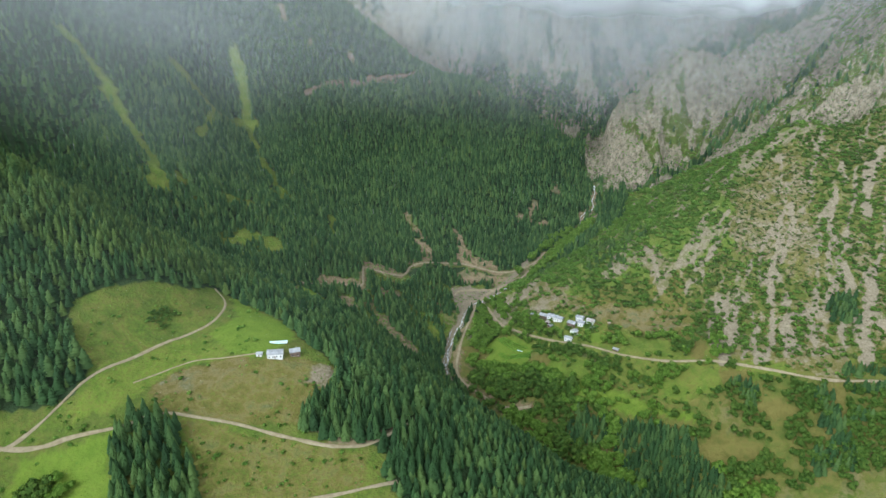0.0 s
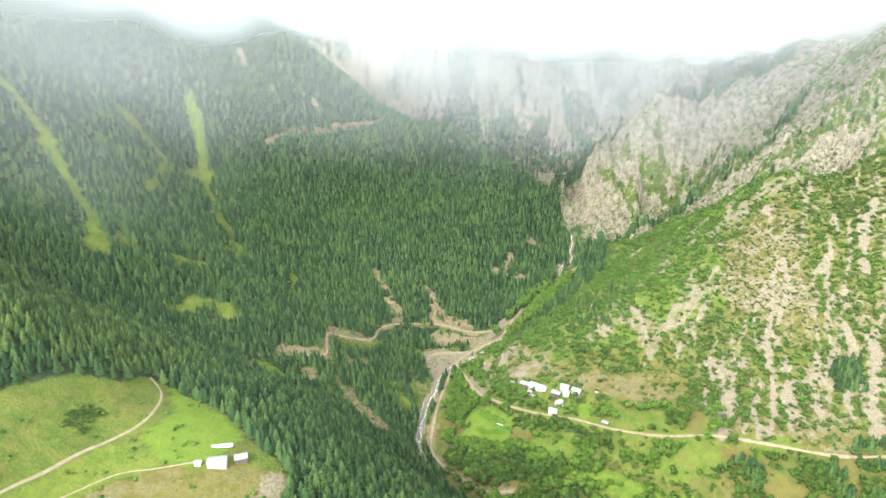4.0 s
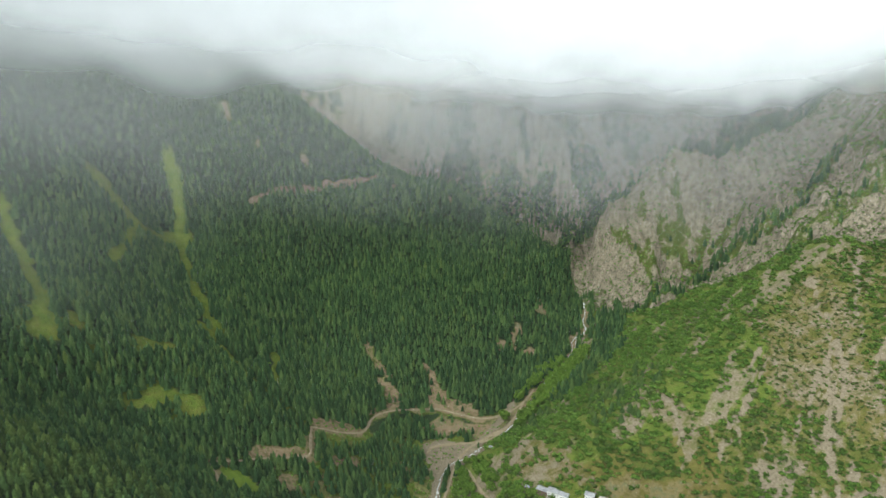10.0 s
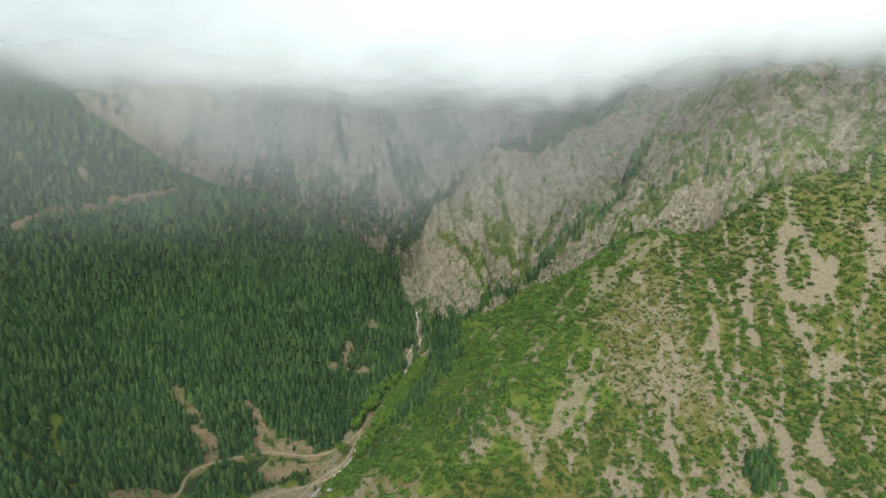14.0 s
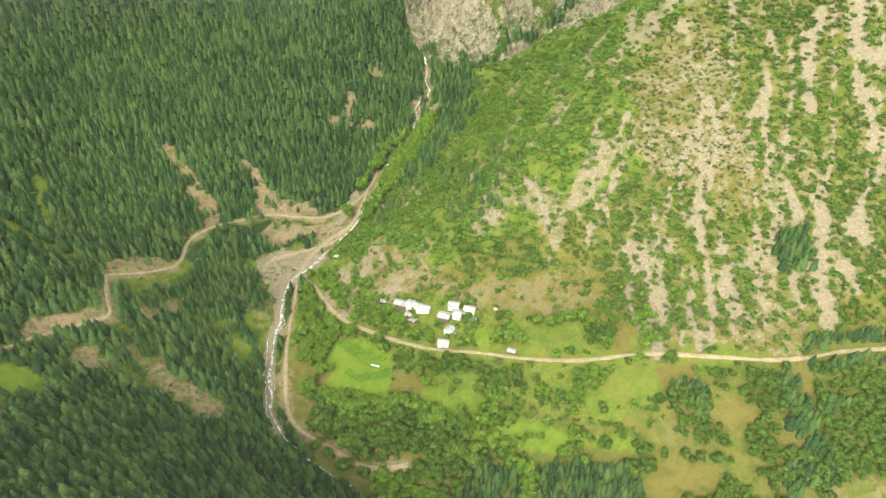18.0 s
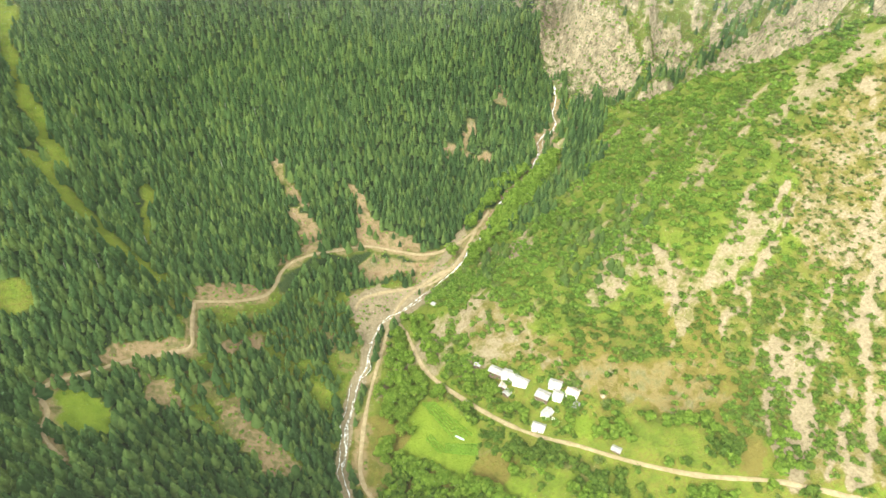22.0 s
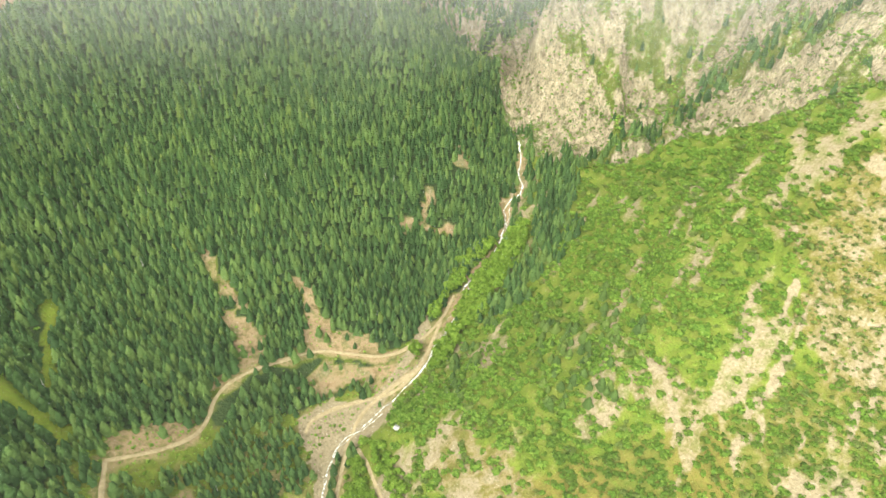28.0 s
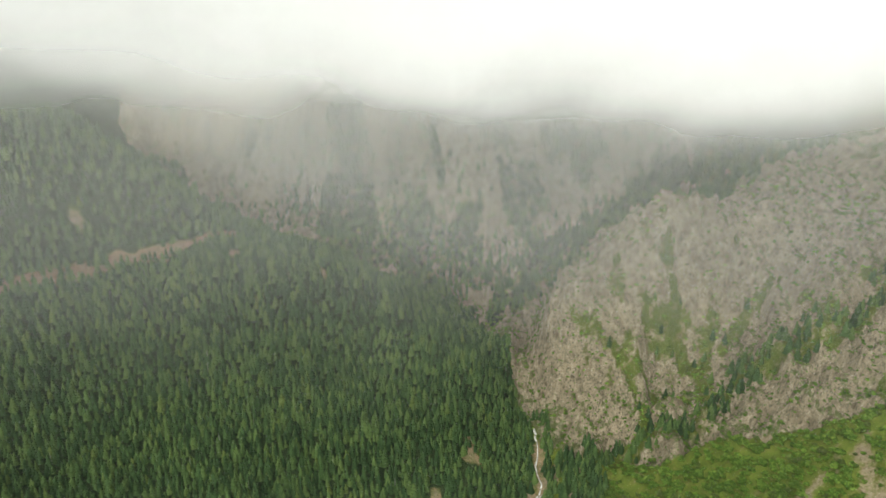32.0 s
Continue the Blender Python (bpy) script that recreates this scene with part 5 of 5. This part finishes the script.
settle(house(8.2, 6.8, 4.4, 1.6, TIMBER, ROOF, "dark timber barn with a white metal roof", 2, "farm buildings"), -64, 520, 16, 3)
settle(house(4.5, 4, 2.4, 0.8, WALL, ROOF, "small white outbuilding beside the farmhouse", 1, "farm buildings"), -92, 513, -5, 2)


def sheet_tunnel(length, r):
    """A low tunnel of plastic sheet over hoops, with end walls."""
    root = tagged(new("polytunnel"), "long low tunnel of pale turquoise plastic sheet", "greenhouse", "farm buildings")
    n = 9
    arc = [(r * math.cos(math.pi * k / (n - 1)), r * 0.75 * math.sin(math.pi * k / (n - 1))) for k in range(n)]
    v = [(-length / 2, p, q) for p, q in arc] + [(length / 2, p, q) for p, q in arc]
    part("cover_sheet", v, [(k, k + 1, n + k + 1, n + k) for k in range(n - 1)], TARP, root)
    for s, off in ((-1, 0), (1, n)):
        part("end_wall", [(s * (length / 2 - 0.1), p, q) for p, q in arc], [tuple(range(n))], TARP, root)
    for k in range(5):
        x = -length / 2 + length * k / 4
        hoop = []
        for p, q in arc:
            hoop += [(x - 0.06, p * 1.02, q * 1.02 + 0.02), (x + 0.06, p * 1.02, q * 1.02 + 0.02)]
        part("hoop", hoop, [(2 * j, 2 * j + 2, 2 * j + 3, 2 * j + 1) for j in range(n - 1)], WALL, root)
    return root


settle(sheet_tunnel(15, 2.2), -80, 533, 6, 2)


def board_stack(boards, length):
    """Pale sawn boards laid side by side on two bearers to dry."""
    root = tagged(new("board_stack"), "pale sawn boards laid out on bearers in the grass", "boards", "boards by the village")
    for s in (-1, 1):
        part("bearer", *box(s * length * 0.32 - 0.1, -0.8 * boards / 2, -0.3, s * length * 0.32 + 0.1, 0.8 * boards / 2, 0.25), TIMBER, root)
    for k in range(boards):
        y = (k - (boards - 1) / 2) * 0.85
        part("board", *box(-length / 2 + 0.2 * (k % 2), y - 0.3, 0.25, length / 2, y + 0.3, 0.42), WALL, root)
    return root


settle(board_stack(4, 4.5), 154, 905, 60, 1)
settle(board_stack(4, 5.0), 252, 812, -20, 1)


def straw_hut():
    """A round drystone hut under a conical straw roof."""
    root = tagged(new("straw_hut"), "small round stone hut under a tan straw roof", "hut", "village houses")
    n = 12
    ring = [(math.cos(6.2832 * k / n), math.sin(6.2832 * k / n)) for k in range(n)]
    v = [(1.9 * c, 1.9 * q, -1.5) for c, q in ring] + [(1.8 * c, 1.8 * q, 1.6) for c, q in ring]
    part("wall", v, [(k, (k + 1) % n, n + (k + 1) % n, n + k) for k in range(n)], STONE, root)
    v = [(2.5 * c, 2.5 * q, 1.35 + 0.1 * (k % 2)) for k, (c, q) in enumerate(ring)] + [(1.1 * c, 1.1 * q, 2.6) for c, q in ring] + [(0, 0, 3.3)]
    f = [(k, (k + 1) % n, n + (k + 1) % n, n + k) for k in range(n)] + [(n + k, n + (k + 1) % n, 2 * n) for k in range(n)] + [tuple(range(n - 1, -1, -1))]
    part("roof", v, f, STRAW, root, "tan straw roof")
    part("door", *box(-0.4, -1.95, 0.0, 0.4, -1.7, 1.3), TIMBER, root)
    return root


settle(straw_hut(), 294, 819, 0, 1.5)
cloche = tagged(new("garden_cloche"), "low strip of pale plastic sheet over a vegetable bed", "cloche")
arc = [(0.9 * math.cos(math.pi * k / 6), 0.6 * math.sin(math.pi * k / 6)) for k in range(7)]
part("cover_sheet", [(x, p, q) for x in (-8.5, 8.5) for p, q in arc], [(k, k + 1, 8 + k, 7 + k) for k in range(6)], TARP, cloche)
for x in (-8.5, -4.2, 0, 4.2, 8.5):
    part("hoop", [(x + e, p * 1.03, q * 1.03) for p, q in arc for e in (-0.05, 0.05)], [(2 * j, 2 * j + 2, 2 * j + 3, 2 * j + 1) for j in range(6)], WALL, cloche)
settle(cloche, 180, 827, -38, 2)


# ---- cloud bank on the mountains ----
def vapour_material():
    """Vapour: lets light through where its density is low, and scatters it to both sides."""
    mat = bpy.data.materials.new("cloud_vapour")
    mat.use_nodes = True
    nt = mat.node_tree
    nt.nodes.remove(nt.nodes["Principled BSDF"])
    thick = nt.nodes.new("ShaderNodeAttribute")
    thick.attribute_name = "vapour"
    wisps = noise_of(nt, 0.012, 4)
    depth = sums(nt, "MULTIPLY", thick.outputs["Fac"], sums(nt, "ADD", sums(nt, "MULTIPLY", wisps, 0.5), 0.75))
    alpha = sums(nt, "SUBTRACT", 1.0, sums(nt, "POWER", 0.368, depth))
    dif, trl, tra = (nt.nodes.new("ShaderNodeBsdf" + k) for k in ("Diffuse", "Translucent", "Transparent"))
    for n in (dif, trl):
        n.inputs["Color"].default_value = (0.945, 0.957, 0.960, 1)
    half, out = nt.nodes.new("ShaderNodeMixShader"), nt.nodes.new("ShaderNodeMixShader")
    nt.links.new(dif.outputs[0], half.inputs[1])
    nt.links.new(trl.outputs[0], half.inputs[2])
    nt.links.new(alpha, out.inputs["Fac"])
    nt.links.new(tra.outputs[0], out.inputs[1])
    nt.links.new(half.outputs[0], out.inputs[2])
    nt.links.new(out.outputs[0], nt.nodes["Material Output"].inputs["Surface"])
    return mat


VAPOUR = vapour_material()


def vapour_sheet(name, v, density, label, category):
    """A sheet of places (rows, columns, 3) with a density at each."""
    m, n = v.shape[:2]
    idx = np.arange(m * n).reshape(m, n)
    me = quick_mesh(name, v.reshape(-1, 3), np.stack([idx[:-1, :-1], idx[1:, :-1], idx[1:, 1:], idx[:-1, 1:]], -1).reshape(-1, 4), 4)
    me.attributes.new("vapour", "FLOAT", "POINT").data.foreach_set("value", density.astype(np.float32).ravel())
    me.polygons.foreach_set("use_smooth", np.ones(len(me.polygons), bool))
    me.materials.append(VAPOUR)
    return tagged(new(name, me), label, category, kind="stuff")


# radius, haze, heights between which the haze sets in, heights at which it turns to cloud, density of the cloud
BANKS = [(790, 0.10, 420, 660, 700, 815, 2.0), (950, 0.17, 400, 640, 670, 795, 3.0), (1190, 0.22, 300, 620, 660, 780, 3.0), (1370, 0.27, 300, 600, 640, 770, 3.5)]
for k, (r, haze, foot, brow, low, top, dense) in enumerate(BANKS):
    a = np.linspace(radians(-64), radians(64), 130)[:, None]
    z = np.linspace(240, 930, 70)[None]
    wave = r + 12 * np.sin(a * 7 + k * 2.1)
    vx, vy, vz = 100 + wave * np.sin(a) + 0 * z, 400 + wave * np.cos(a) + 0 * z, z + 0 * a
    ragged = vz + 0.05 * (vx - 150) + fbm(vx + 500 * k, vy + 1.5 * vz, 190, 3) * 60
    clear = step(10, 130, vz - on_ground(vx, vy))
    west = (1 - 0.15 * step(150, 450, vx)) * (1 + 0.2 * step(100, 450, -vx) * step(470, 640, vz))
    density = (haze * west * step(foot, brow, ragged) + dense * step(low, top, ragged) ** 1.4) * clear * (1 - step(860, 920, vz))
    vapour_sheet("cloud_bank", np.stack([vx, vy, vz], -1), density, "pale grey cloud veiling the upper mountain slopes", "cloud")

# added sheet that pales the wooded slope in the west, in place of distance haze
a = np.linspace(radians(-58), radians(-8), 60)[:, None]
z = np.linspace(380, 860, 50)[None]
vx, vy, vz = 50 + 700 * np.sin(a) + 0 * z, 100 + 700 * np.cos(a) + 0 * z, z + 0 * a
density = 0.14 * step(radians(8), radians(26), -a) * step(480, 680, vz + fbm(vx, vy + vz, 140, 3) * 60) * step(10, 120, vz - on_ground(vx, vy)) * (1 - step(800, 855, vz))
vapour_sheet("haze_veil", np.stack([vx, vy, vz], -1), density, "added thin sheet standing in for distance haze before the wooded western slope", "mist")

# thin haze lying over the whole valley
vx, vy = np.meshgrid(np.arange(-900, 1301, 50.0), np.arange(150, 1651, 50.0))
vz = 560 + 12 * np.sin(vx / 170) + 9 * np.cos(vy / 130)
edge = step(150, 350, vy) * (1 - step(1300, 1600, vy)) * step(5, 90, vz - on_ground(vx, vy))
vapour_sheet("valley_haze", np.stack([vx, vy, vz], -1), 0.012 * edge, "thin whitish haze hanging over the valley", "haze")
